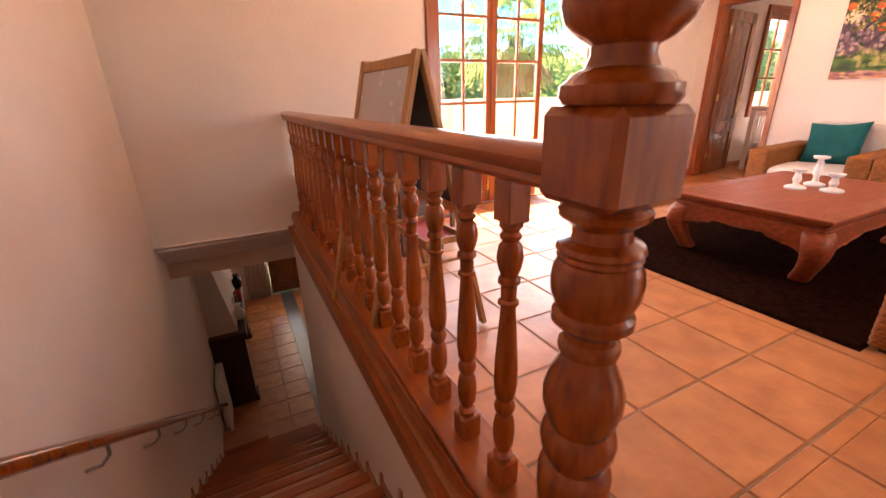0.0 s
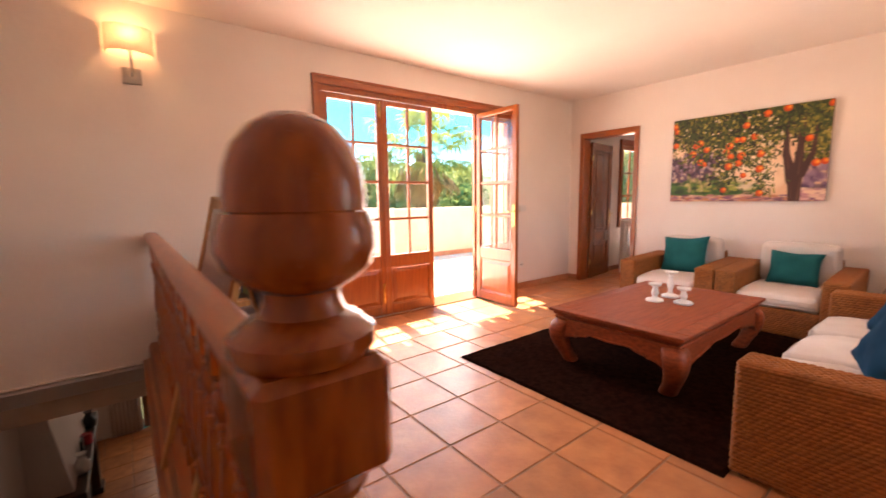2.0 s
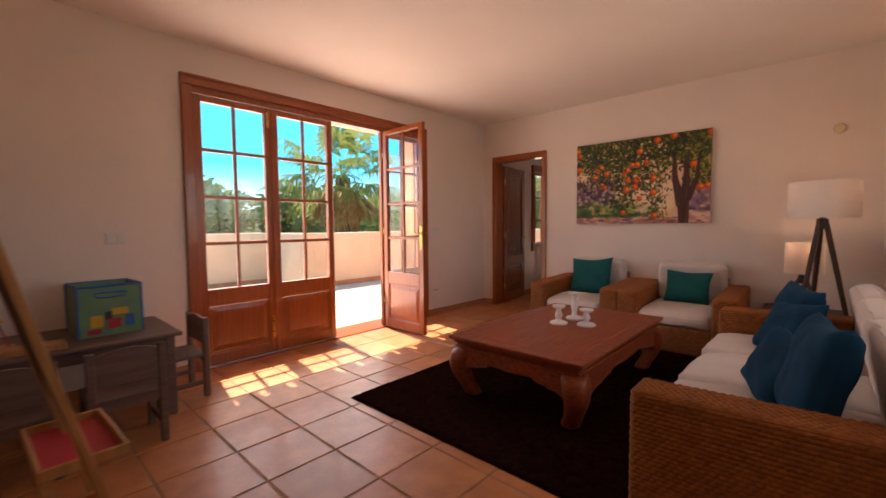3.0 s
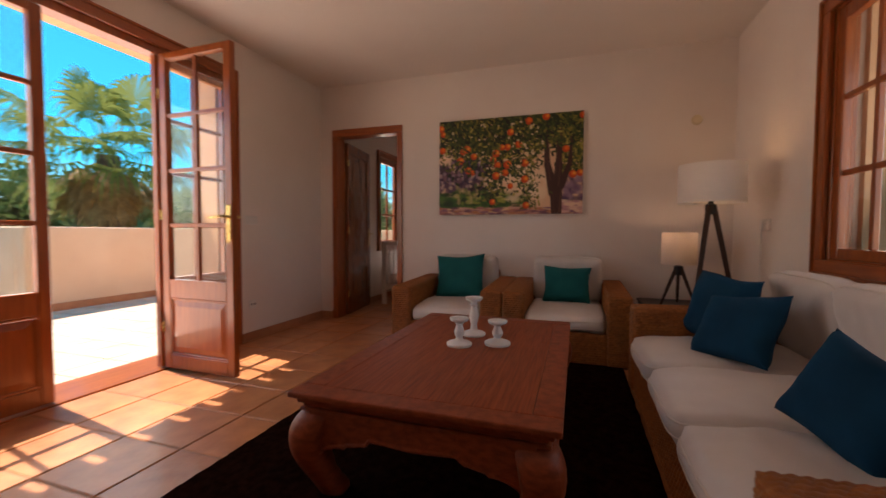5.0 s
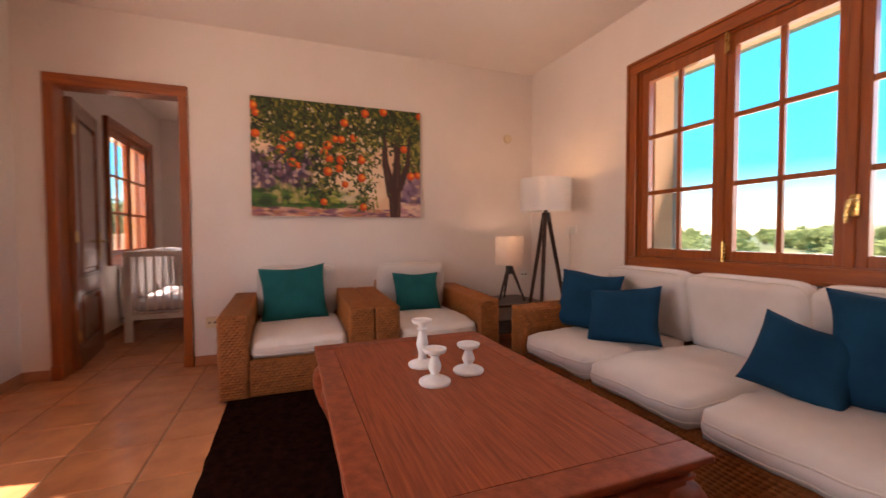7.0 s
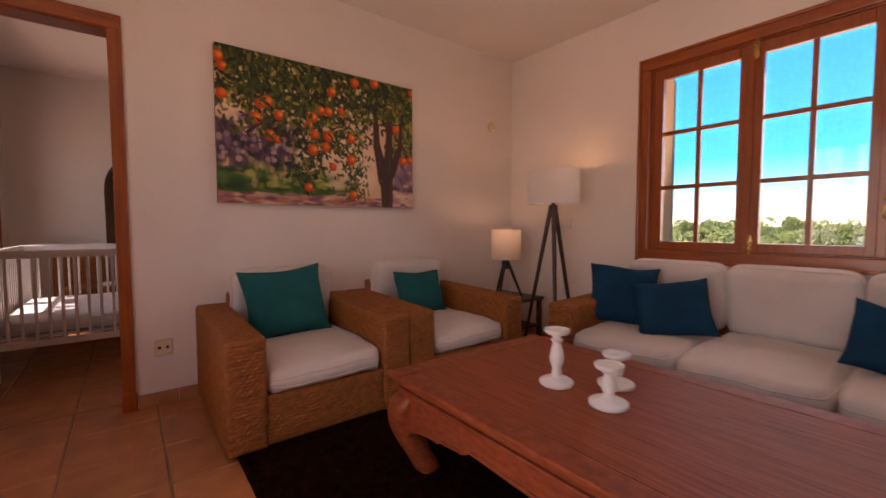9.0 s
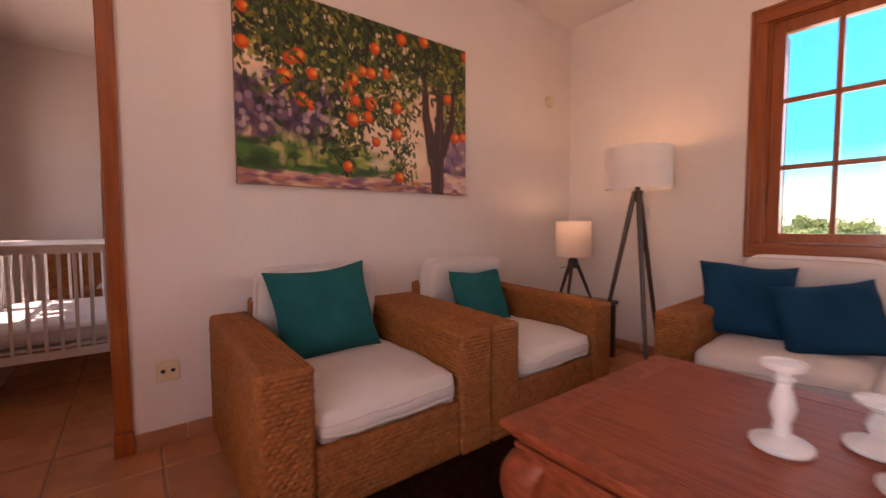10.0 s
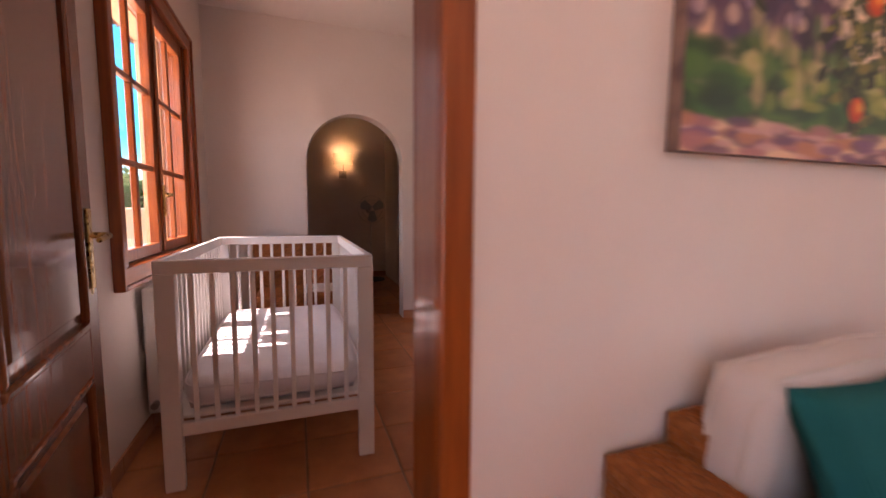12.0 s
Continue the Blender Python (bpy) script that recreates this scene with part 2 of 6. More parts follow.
GRANITE = material("speckled_granite", (0.16, 0.18, 0.21), 0.3, (0.05, 0.055, 0.065), 60, 0.05, 90)
SCONCE_METAL = material("sconce_grey_metal", (0.45, 0.40, 0.35), 0.4, (0.40, 0.35, 0.31), 8, 0.03, 40, metal=0.3)


# ---- mesh tools ----
def box(bm, x0, y0, z0, x1, y1, z1, bevel=0.0, seg=1):
    r = bmesh.ops.create_cube(bm, size=1.0, matrix=Matrix.LocRotScale(
        ((x0 + x1) / 2, (y0 + y1) / 2, (z0 + z1) / 2), None, (abs(x1 - x0), abs(y1 - y0), abs(z1 - z0))))
    vs = r["verts"]
    if bevel:
        es = list({e for v in vs for e in v.link_edges})
        bmesh.ops.bevel(bm, geom=es, offset=bevel, segments=seg, affect='EDGES', profile=0.5)
    return vs


def lathe(bm, prof, seg=20, c=(0, 0, 0), m=None):
    """prof: rows of (radius, z) from bottom to top."""
    m = m or Matrix.Identity(4)
    rings = []
    for r, z in prof:
        rings.append([bm.verts.new(m @ Vector((c[0] + r * math.cos(2 * math.pi * k / seg), c[1] + r * math.sin(2 * math.pi * k / seg), c[2] + z)))
                      for k in range(seg)])
    for a, b in zip(rings, rings[1:]):
        for k in range(seg):
            bm.faces.new((a[k], a[(k + 1) % seg], b[(k + 1) % seg], b[k]))
    bm.faces.new(list(reversed(rings[0])))
    bm.faces.new(rings[-1])


def tube(bm, pts, r, seg=8, cap=True):
    """Round bar along points; r: a radius or one a point."""
    pts = [Vector(p) for p in pts]
    rs = r if isinstance(r, (list, tuple)) else [r] * len(pts)
    rings = []
    side = None
    for i, p in enumerate(pts):
        d = (pts[min(i + 1, len(pts) - 1)] - pts[max(i - 1, 0)]).normalized()
        if side is None:
            side = d.orthogonal().normalized()
        side = (side - d * side.dot(d)).normalized()
        up = d.cross(side)
        rings.append([bm.verts.new(p + rs[i] * (math.cos(2 * math.pi * k / seg) * side + math.sin(2 * math.pi * k / seg) * up)) for k in range(seg)])
    for a, b in zip(rings, rings[1:]):
        for k in range(seg):
            bm.faces.new((a[k], a[(k + 1) % seg], b[(k + 1) % seg], b[k]))
    if cap:
        bm.faces.new(list(reversed(rings[0])))
        bm.faces.new(rings[-1])


def prism(bm, outline, a, b, axis="y"):
    """Extrudes a plane outline (u, v) from a to b along an axis; u, v are the other two axes in order."""
    def place(u, v, w):
        return {"x": (w, u, v), "y": (u, w, v), "z": (u, v, w)}[axis]
    lo = [bm.verts.new(place(u, v, a)) for u, v in outline]
    hi = [bm.verts.new(place(u, v, b)) for u, v in outline]
    n = len(outline)
    for k in range(n):
        bm.faces.new((lo[k], lo[(k + 1) % n], hi[(k + 1) % n], hi[k]))
    bm.faces.new(list(reversed(lo)))
    bm.faces.new(hi)


def finish(bm, name, mat, smooth=False, angle=35):
    bmesh.ops.recalc_face_normals(bm, faces=bm.faces)
    me = bpy.data.meshes.new(name)
    bm.to_mesh(me)
    bm.free()
    me.materials.append(mat)
    if smooth:
        for p in me.polygons:
            p.use_smooth = True
        me.set_sharp_from_angle(angle=radians(angle))
    return me


def part(name, bm, mat, parent=None, label="", smooth=False, m=None):
    ob = new(name, finish(bm, name, mat, smooth))
    if parent:
        ob.parent = parent
    if m is not None:
        ob.matrix_basis = m
    return tagged(ob, label) if label else ob


def thing(name, m, label, category, group="", kind=""):
    ob = new(name)
    ob.empty_display_size = 0.1
    ob.matrix_basis = m
    return tagged(ob, label, category, group, kind)


def boxed(name, dims, mat, parent, bevel=0.003, label="", m=None):
    bm = bmesh.new()
    box(bm, *dims, bevel)
    return part(name, bm, mat, parent, label, m=m)


def structure(name, bm, mat, label, category, smooth=False):
    return tagged(part(name, bm, mat, smooth=smooth), label, category, kind="structure")


def wall_mesh(us, vs, holes, place, d0, d1):
    """A slab in cells between the lines us and vs with cells left out where holes (u0, u1, v0, v1) lie; place(u, v, d) gives the point."""
    us = sorted(set(us) | {u for h in holes for u in h[:2]})
    vs = sorted(set(vs) | {v for h in holes for v in h[2:]})
    solid = {}
    for i in range(len(us) - 1):
        for j in range(len(vs) - 1):
            cu, cv = (us[i] + us[i + 1]) / 2, (vs[j] + vs[j + 1]) / 2
            solid[i, j] = not any(h[0] < cu < h[1] and h[2] < cv < h[3] for h in holes)
    bm = bmesh.new()
    cache = {}

    def vert(i, j, d):
        if (i, j, d) not in cache:
            cache[i, j, d] = bm.verts.new(place(us[i], vs[j], d))
        return cache[i, j, d]
    for (i, j), s in solid.items():
        if not s:
            continue
        for d in (d0, d1):
            bm.faces.new([vert(i, j, d), vert(i + 1, j, d), vert(i + 1, j + 1, d), vert(i, j + 1, d)])
        for di, dj, a, b in ((-1, 0, (i, j), (i, j + 1)), (1, 0, (i + 1, j), (i + 1, j + 1)), (0, -1, (i, j), (i + 1, j)), (0, 1, (i, j + 1), (i + 1, j + 1))):
            if not solid.get((i + di, j + dj), False):
                bm.faces.new([vert(*a, d0), vert(*b, d0), vert(*b, d1), vert(*a, d1)])
    return bm


def wall_x(name, y0, y1, x0, x1, z0, z1, holes=(), mat=None, label="white rough plastered wall"):
    bm = wall_mesh([x0, x1], [z0, z1], list(holes), lambda u, v, d: (u, d, v), y0, y1)
    return structure(name, bm, mat or PLASTER, label, "wall")


def wall_y(name, x0, x1, y0, y1, z0, z1, holes=(), mat=None, label="white rough plastered wall"):
    bm = wall_mesh([y0, y1], [z0, z1], list(holes), lambda u, v, d: (d, u, v), x0, x1)
    return structure(name, bm, mat or PLASTER, label, "wall")


# ---- plan ----
CEIL = 2.64
XE, YN, YS = 5.95, 3.94, -0.16          # inner faces: east, north, south wall
WX, RX = -0.385, 0.635                  # stairwell: west wall, wall under the balustrade
LOW = -2.80                             # floor of the lower hall
TX, TY, TP, TQ = 1.445, 0.62, 0.358, 0.365   # tile joints: origin and pitch

# living room shell
wall_x("wall_north", YN, YN + 0.12, WX - 0.2, XE, 0.045, 3.0, [(2.08, 4.66, 0.0, 2.31)])
wall_x("wall_north_outer", YN + 0.12, YN + 0.32, 0.9, 6.45, -0.4, 3.0, [(2.12, 4.62, -0.03, 2.29)], ORANGE_WALL, "apricot rendered outer wall")
wall_y("wall_east", XE, XE + 0.13, YS - 0.3, YN, 0.0, CEIL, [(2.95, 3.725, 0.0, 2.09)])
wall_x("wall_south", YS - 0.14, YS, 1.55, XE, 0.0, CEIL, [(2.17, 4.60, 0.83, 2.185)])
wall_x("wall_south_outer", YS - 0.32, YS - 0.14, 1.55, XE + 0.3, -0.4, 3.0, [(2.21, 4.56, 0.80, 2.17)], ORANGE_WALL, "apricot rendered outer wall")
wall_y("wall_landing", 1.40, 1.55, -1.5, YS, 0.0, CEIL)
wall_x("wall_landing_south", -1.65, -1.5, WX - 0.2, 1.55, 0.0, CEIL)
wall_y("wall_west", WX - 0.2, WX, -1.5, YN + 0.12, LOW - 0.2, 3.0)
bm = bmesh.new()
box(bm, WX - 0.2, -1.65, CEIL, XE + 0.13, YN, CEIL + 0.2)
structure("ceiling", bm, CEILING, "smooth white plaster ceiling", "ceiling")

# stairwell: wall under the balustrade, sloping soffit, west wall of the lower hall
wall_y("wall_stair", RX, RX + 0.16, 0.60, 3.90, LOW, -0.002)
bm = bmesh.new()
prism(bm, [(YN - 0.04, 0.045), (YN + 0.30, 0.045), (YN + 1.6, -0.42), (YN + 0.62, -0.42)], WX - 0.1, 0.99, "x")
structure("soffit", bm, PLASTER, "sloping white plaster soffit over the stairs", "soffit")

# bedroom shell
BX1, BY0, BYN = 9.10, 0.9, 3.87
wall_x("wall_bedroom_north", BYN, BYN + 0.14, XE + 0.13, BX1 + 3.4, 0.0, CEIL, [(7.27, 8.53, 0.785, 2.125)])
wall_x("wall_bedroom_north_outer", BYN + 0.14, BYN + 0.26, 6.45, BX1 + 3.4, -0.4, 3.0, [(7.31, 8.49, 0.75, 2.11)], ORANGE_WALL, "apricot rendered outer wall")
wall_x("wall_bedroom_south", BY0 - 0.15, BY0, XE + 0.13, BX1 + 3.4, 0.0, CEIL)
wall_y("wall_corridor_end", BX1 + 2.6, BX1 + 2.75, BY0, BYN, 0.0, CEIL)
bm = bmesh.new()
box(bm, XE + 0.13, BY0 - 0.15, CEIL, BX1 + 3.4, BYN + 0.14, CEIL + 0.2)
structure("ceiling_bedroom", bm, CEILING, "smooth white plaster bedroom ceiling", "ceiling")
# arch wall: outline of one piece with a round-headed opening
bm = bmesh.new()
ay0, ay1, spring = 2.235, 3.10, 1.47
ar, ac = (ay1 - ay0) / 2, (ay1 + ay0) / 2
arc = [(ac + ar * math.cos(math.pi * k / 20), spring + ar * math.sin(math.pi * k / 20)) for k in range(21)]
prism(bm, [(BY0, 0), (ay0, 0)] + arc[::-1] + [(ay1, 0), (BYN, 0), (BYN, CEIL), (BY0, CEIL)], BX1, BX1 + 0.16, "x")
structure("wall_arch", bm, PLASTER, "white plaster wall with a round arched opening", "wall")
wall_x("wall_corridor_south", 1.75, 1.87, BX1 + 0.16, BX1 + 2.6, 0, CEIL, [(BX1 + 0.75, BX1 + 1.55, 0, 2.05)])


# ---- floors ----
def tile_mesh(w, d, t=0.012, b=0.004):
    bm = bmesh.new()
    lo = [bm.verts.new((sx * w / 2, sy * d / 2, -t)) for sx, sy in ((-1, -1), (1, -1), (1, 1), (-1, 1))]
    mid = [bm.verts.new((sx * w / 2, sy * d / 2, -b)) for sx, sy in ((-1, -1), (1, -1), (1, 1), (-1, 1))]
    hi = [bm.verts.new((sx * (w / 2 - b), sy * (d / 2 - b), 0)) for sx, sy in ((-1, -1), (1, -1), (1, 1), (-1, 1))]
    for a, c in ((lo, mid), (mid, hi)):
        for k in range(4):
            bm.faces.new((a[k], a[(k + 1) % 4], c[(k + 1) % 4], c[k]))
    bm.faces.new(hi)
    return finish(bm, "tile", TILE)


TILES = {}
TILE_JOBS = []


def tiled(parent, x0, y0, x1, y1, z=0.0, cut=()):
    """Tiles of the one grid inside a rectangle; cut rectangles are left out."""
    TILE_JOBS.append((parent, x0, y0, x1, y1, z, cut))


def lay_tiles():
    for parent, x0, y0, x1, y1, z, cut in TILE_JOBS:
        for i in range(math.floor((x0 - TX) / TP), math.ceil((x1 - TX) / TP)):
            for j in range(math.floor((y0 - TY) / TQ), math.ceil((y1 - TY) / TQ)):
                a, b = max(x0, TX + i * TP + 0.0042), min(x1, TX + (i + 1) * TP - 0.0042)
                c, d = max(y0, TY + j * TQ + 0.0042), min(y1, TY + (j + 1) * TQ - 0.0042)
                if b - a < 0.02 or d - c < 0.02:
                    continue
                if any(q[0] < (a + b) / 2 < q[2] and q[1] < (c + d) / 2 < q[3] for q in cut):
                    continue
                key = (round(b - a, 3), round(d - c, 3))
                if key not in TILES:
                    TILES[key] = tile_mesh(*key)
                ob = new("tile", TILES[key])
                ob.parent = parent
                ob.location = ((a + b) / 2, (c + d) / 2, z + random.uniform(-0.0006, 0.0006))


def slab(name, rects, z, mat, label, thick=0.15):
    bm = bmesh.new()
    for x0, y0, x1, y1 in rects:
        box(bm, x0, y0, z - thick, x1, y1, z)
    return structure(name, bm, mat, label, "floor")


STAIR_Y0 = 0.80
floor_living = slab("floor", [(RX + 0.05, STAIR_Y0, XE, YN), (WX, -1.5, XE, STAIR_Y0)], -0.0045, GROUT, "square terracotta floor tiles with grey joints")
tiled(floor_living, 0.82, 0.56, XE, YN)
tiled(floor_living, WX, -1.5, XE, 0.56)
tiled(floor_living, WX, 0.56, RX, STAIR_Y0)
floor_bed = slab("floor_bedroom", [(XE, BY0, BX1 + 2.6, BYN)], -0.0045, GROUT, "square terracotta bedroom floor tiles")
tiled(floor_bed, XE, 2.95, XE + 0.13, 3.725)
tiled(floor_bed, XE + 0.13, BY0, BX1, BYN)
tiled(floor_bed, BX1, 1.87, BX1 + 2.6, BYN)


def skirting(name, runs, z=0.0, h=0.075):
    """Runs of skirting tiles: (x0, y0, x1, y1, nx, ny), n pointing into the room."""
    bm = bmesh.new()
    for x0, y0, x1, y1, nx, ny in runs:
        ln = math.hypot(x1 - x0, y1 - y0)
        ux, uy = (x1 - x0) / ln, (y1 - y0) / ln
        k = 0.0
        while k < ln - 0.01:
            e = min(k + TP, ln)
            a, b = (x0 + ux * (k + 0.0015), y0 + uy * (k + 0.0015)), (x0 + ux * (e - 0.0015), y0 + uy * (e - 0.0015))
            box(bm, min(a[0], b[0], a[0] + nx * 0.011), min(a[1], b[1], a[1] + ny * 0.011), z,
                max(a[0], b[0], a[0] + nx * 0.011), max(a[1], b[1], a[1] + ny * 0.011), z + h, 0.002)
            k = e
    return structure(name, bm, SKIRT, "terracotta tile skirting", "baseboard")


skirting("baseboard", [(0.85, YN, 2.03, YN, 0, -1), (4.71, YN, XE, YN, 0, -1), (XE, 3.785, XE, YN, -1, 0), (XE, YS, XE, 2.90, -1, 0), (1.55, YS, XE, YS, 0, 1)])
skirting("baseboard_bedroom", [(XE + 0.13, BYN, BX1, BYN, 0, -1), (BX1, ay1, BX1, BYN, -1, 0), (BX1, BY0, BX1, ay0, -1, 0), (BX1 + 0.16, 1.87, BX1 + 0.75, 1.87, 0, 1), (BX1 + 2.6, 1.87, BX1 + 2.6, BYN, -1, 0)])

# ---- stairs ----
RISE, RUN, STEPS = 0.187, 0.265, 15
stairs = thing("staircase", pose(0, 0, 0), "terracotta tiled staircase with wooden nosings going down", "stairs", kind="structure")
for k in range(1, STEPS):
    y0 = STAIR_Y0 + (k - 1) * RUN
    z = -RISE * k
    bm = bmesh.new()
    box(bm, WX, y0, z - RISE, RX, y0 + RUN, z - 0.004)
    n = 3
    for q in range(n):
        a, b = WX + (RX - WX) * q / n + 0.002, WX + (RX - WX) * (q + 1) / n - 0.002
        box(bm, a, y0 + 0.002, z - 0.01, b, y0 + RUN - 0.055, z, 0.002)
    part("step", bm, SKIRT, stairs)
    bm = bmesh.new()
    box(bm, WX, y0 + RUN - 0.05, z - 0.035, RX, y0 + RUN + 0.012, z + 0.003, 0.008, 2)
    part("nosing", bm, WOOD_X, stairs, "varnished wooden nosing")
    for x, s in ((RX, -1), (WX, 1)):
        bm = bmesh.new()
        zt = z + 0.085
        prism(bm, [(y0 + 0.003, z), (y0 + RUN - 0.003, z), (y0 + RUN - 0.003, z + 0.03), (y0 + 0.055, z + 0.085), (y0 + 0.028, zt + RISE * 0.85), (y0 + 0.003, zt + RISE * 0.9)], min(x, x + s * 0.010), max(x, x + s * 0.010), "x")
        part("skirting_piece", bm, SKIRT, stairs)
bm = bmesh.new()
box(bm, WX, STAIR_Y0 - 0.05, -0.035, RX, STAIR_Y0 + 0.012, 0.003, 0.008, 2)
part("nosing", bm, WOOD_X, stairs)
for k in range(2):
    bm = bmesh.new()
    cy, r0 = STAIR_Y0 + (STEPS - 1) * RUN, 0.62 - 0.26 * k
    pts = [(WX + r0 * math.cos(math.radians(a)), cy + r0 * 0.75 * math.sin(math.radians(a))) for a in range(0, 91, 6)]
    prism(bm, [(WX, cy - 0.02)] + [(x + 0.16 - 0.05 * k, y) for x, y in pts] + [(WX, cy + r0 * 0.75)], LOW, LOW + 0.15 * (k + 1) * 0.8, "z")
    part("round_step", bm, SKIRT, stairs, "rounded bottom step")

# wall handrail
rail = thing("wall_handrail", pose(WX, 2.2, -0.27), "dark varnished round wooden handrail on curved metal brackets", "handrail")
bm = bmesh.new()
A, B = Vector((0.085, -1.2, 0.83)), Vector((0.085, 2.75, -2.02))
tube(bm, [A.lerp(B, k / 8) for k in range(9)], 0.024, 12)
part("rail_bar", bm, TURNED, rail, smooth=True)
for k in range(7):
    p = A.lerp(B, 0.06 + k * 0.145)
    bm = bmesh.new()
    tube(bm, [(p.x, p.y, p.z - 0.02), (p.x - 0.004, p.y, p.z - 0.07), (p.x - 0.035, p.y, p.z - 0.105), (0.0, p.y, p.z - 0.11)], 0.007, 8)
    part("bracket", bm, STEEL, rail, "bent metal bracket", smooth=True)

# ---- lower hall seen down the stairs ----
wall_y("wall_hall_west", WX - 0.2, WX, YN + 0.12, 9.1, LOW - 0.2, -0.1)
wall_x("wall_hall_north", 9.0, 9.2, WX - 0.2, 3.0, LOW, -0.1, [(0.55, 1.75, LOW, LOW + 2.1)])
wall_y("wall_hall_east", 3.0, 3.2, 3.9, 9.2, LOW, -0.1)
wall_x("wall_hall_south", 3.74, 3.9, RX + 0.16, 3.2, LOW, -0.1)
bm = bmesh.new()
box(bm, WX, YN + 1.0, -0.44, 3.0, 9.0, -0.24)
box(bm, 0.99, YN - 0.04, -0.44, 3.0, YN + 1.0, -0.24)
structure("ceiling_hall", bm, CEILING, "white plaster ceiling of the lower hall", "ceiling")
floor_hall = slab("floor_hall", [(WX, 3.9, 3.0, 9.0)], LOW - 0.007, GROUT, "terracotta tiles of the lower hall")
tiled(floor_hall, WX, 4.5, 0.70, 9.0, LOW)
tiled(floor_hall, 0.95, 3.9, 3.0, 9.0, LOW)
bm = bmesh.new()
box(bm, 0.705, 3.9, LOW - 0.012, 0.945, 9.0, LOW, 0.002)
structure("floor_strip", bm, GRANITE, "dark speckled granite strip set in the floor", "floor")

fire = thing("fireplace", pose(WX, 5.5, LOW), "white plaster fireplace with a dark wooden mantel shelf", "fireplace")
bm = bmesh.new()
prism(bm, [(0, 1.10), (0.34, 1.10), (0.14, 2.36), (0, 2.36)], 0.1, 2.0, "y")
part("chimney_breast", bm, PLASTER, fire)
bm = bmesh.new()
box(bm, 0, 0, 1.0, 0.44, 2.1, 1.10, 0.006)
part("mantel_shelf", bm, WALNUT, fire, "dark wooden shelf")
for y0 in (0.06, 1.84):
    bm = bmesh.new()
    box(bm, 0, y0, 0.0, 0.40, y0 + 0.2, 1.0, 0.004)
    box(bm, 0, y0 - 0.02, 0.0, 0.43, y0 + 0.22, 0.08, 0.004)
    part("pillar", bm, WALNUT, fire, "dark wooden pillar")
bm = bmesh.new()
box(bm, 0, 0.26, 0.0, 0.30, 1.84, 1.0)
part("hearth_back", bm, GRANITE, fire)


def mantel_thing(name, dx, y, kind, mat, label):
    bm = bmesh.new()
    if kind == "jug":
        lathe(bm, [(0.05, 0), (0.075, 0.03), (0.08, 0.09), (0.045, 0.15), (0.03, 0.18), (0.05, 0.22)], 16)
    elif kind == "frame":
        box(bm, -0.012, -0.07, 0, 0.012, 0.07, 0.2, 0.003)
    else:
        lathe(bm, [(0.06, 0), (0.06, 0.1), (0.05, 0.12)], 14)
    ob = part(name, bm, mat, smooth=True)
    ob.location = (WX + dx, y, LOW + 1.10)
    return tagged(ob, label, name.replace("_", " "))


mantel_thing("jug", 0.38, 5.95, "jug", WHITEWOOD, "white ceramic jug on the mantel shelf")
mantel_thing("picture_frame", 0.36, 6.35, "frame", BLACK, "dark standing picture frame on the mantel")
mantel_thing("tin", 0.38, 6.65, "tin", REDTRAY, "red tin on the mantel shelf")
mantel_thing("vase", 0.38, 7.1, "jug", BLACK, "dark vase on the mantel shelf")


def radiator(m, label, n=8, pitch=0.06, h=0.58):
    r = thing("radiator", m, label, "radiator")
    bm = bmesh.new()
    box(bm, 0.004, 0.025, 0.12, pitch - 0.004, 0.10, 0.12 + h, 0.012, 2)
    me = finish(bm, "column", RADIATOR)
    for k in range(n):
        ob = new("column", me)
        ob.parent = r
        ob.location.x = k * pitch
    bm = bmesh.new()
    tube(bm, [(-0.03, 0.06, 0.17), (n * pitch + 0.03, 0.06, 0.17)], 0.016)
    tube(bm, [(-0.03, 0.06, 0.17), (-0.03, 0.06, 0.0)], 0.009)
    part("pipe", bm, STEEL, r, smooth=True)
    bm = bmesh.new()
    lathe(bm, [(0.018, 0), (0.02, 0.02), (0.014, 0.05)], 12, (-0.03, 0.06, 0.16))
    part("valve", bm, PLASTIC_W, r, smooth=True)
    for k in (0.08, n * pitch - 0.08):
        bm = bmesh.new()
        box(bm, k - 0.01, 0.0, 0.4, k + 0.01, 0.03, 0.5)
        part("wall_bracket", bm, STEEL, r)
    return r


radiator(pose(WX, 5.42, LOW, 0, 0, -90), "white panel radiator on the lower hall wall", 7, 0.07, 0.7)

bm = bmesh.new()
pts = [(0.10 + 0.42 * k / 48, 8.92 - 0.03 + 0.028 * math.sin(k * 0.95)) for k in range(49)]
for (xa, ya), (xb, yb) in zip(pts, pts[1:]):
    v = [bm.verts.new(p) for p in ((xa, ya, LOW + 0.03), (xb, yb, LOW + 0.03), (xb, yb, LOW + 2.2), (xa, ya, LOW + 2.2))]
    bm.faces.new(v)
bmesh.ops.remove_doubles(bm, verts=bm.verts, dist=0.0005)
ob = part("curtain", bm, CUSHION, smooth=True)
md = ob.modifiers.new("cloth", 'SOLIDIFY')
md.thickness = 0.004
tagged(ob, "cream cotton curtain in soft folds", "curtain")


# ---- doors and windows ----
def pane(parent, x0, x1, z0, z1, y):
    ob = boxed("pane", (x0, y - 0.002, z0, x1, y + 0.002, z1), GLASS, parent, 0)
    ob.visible_shadow = False
    return ob


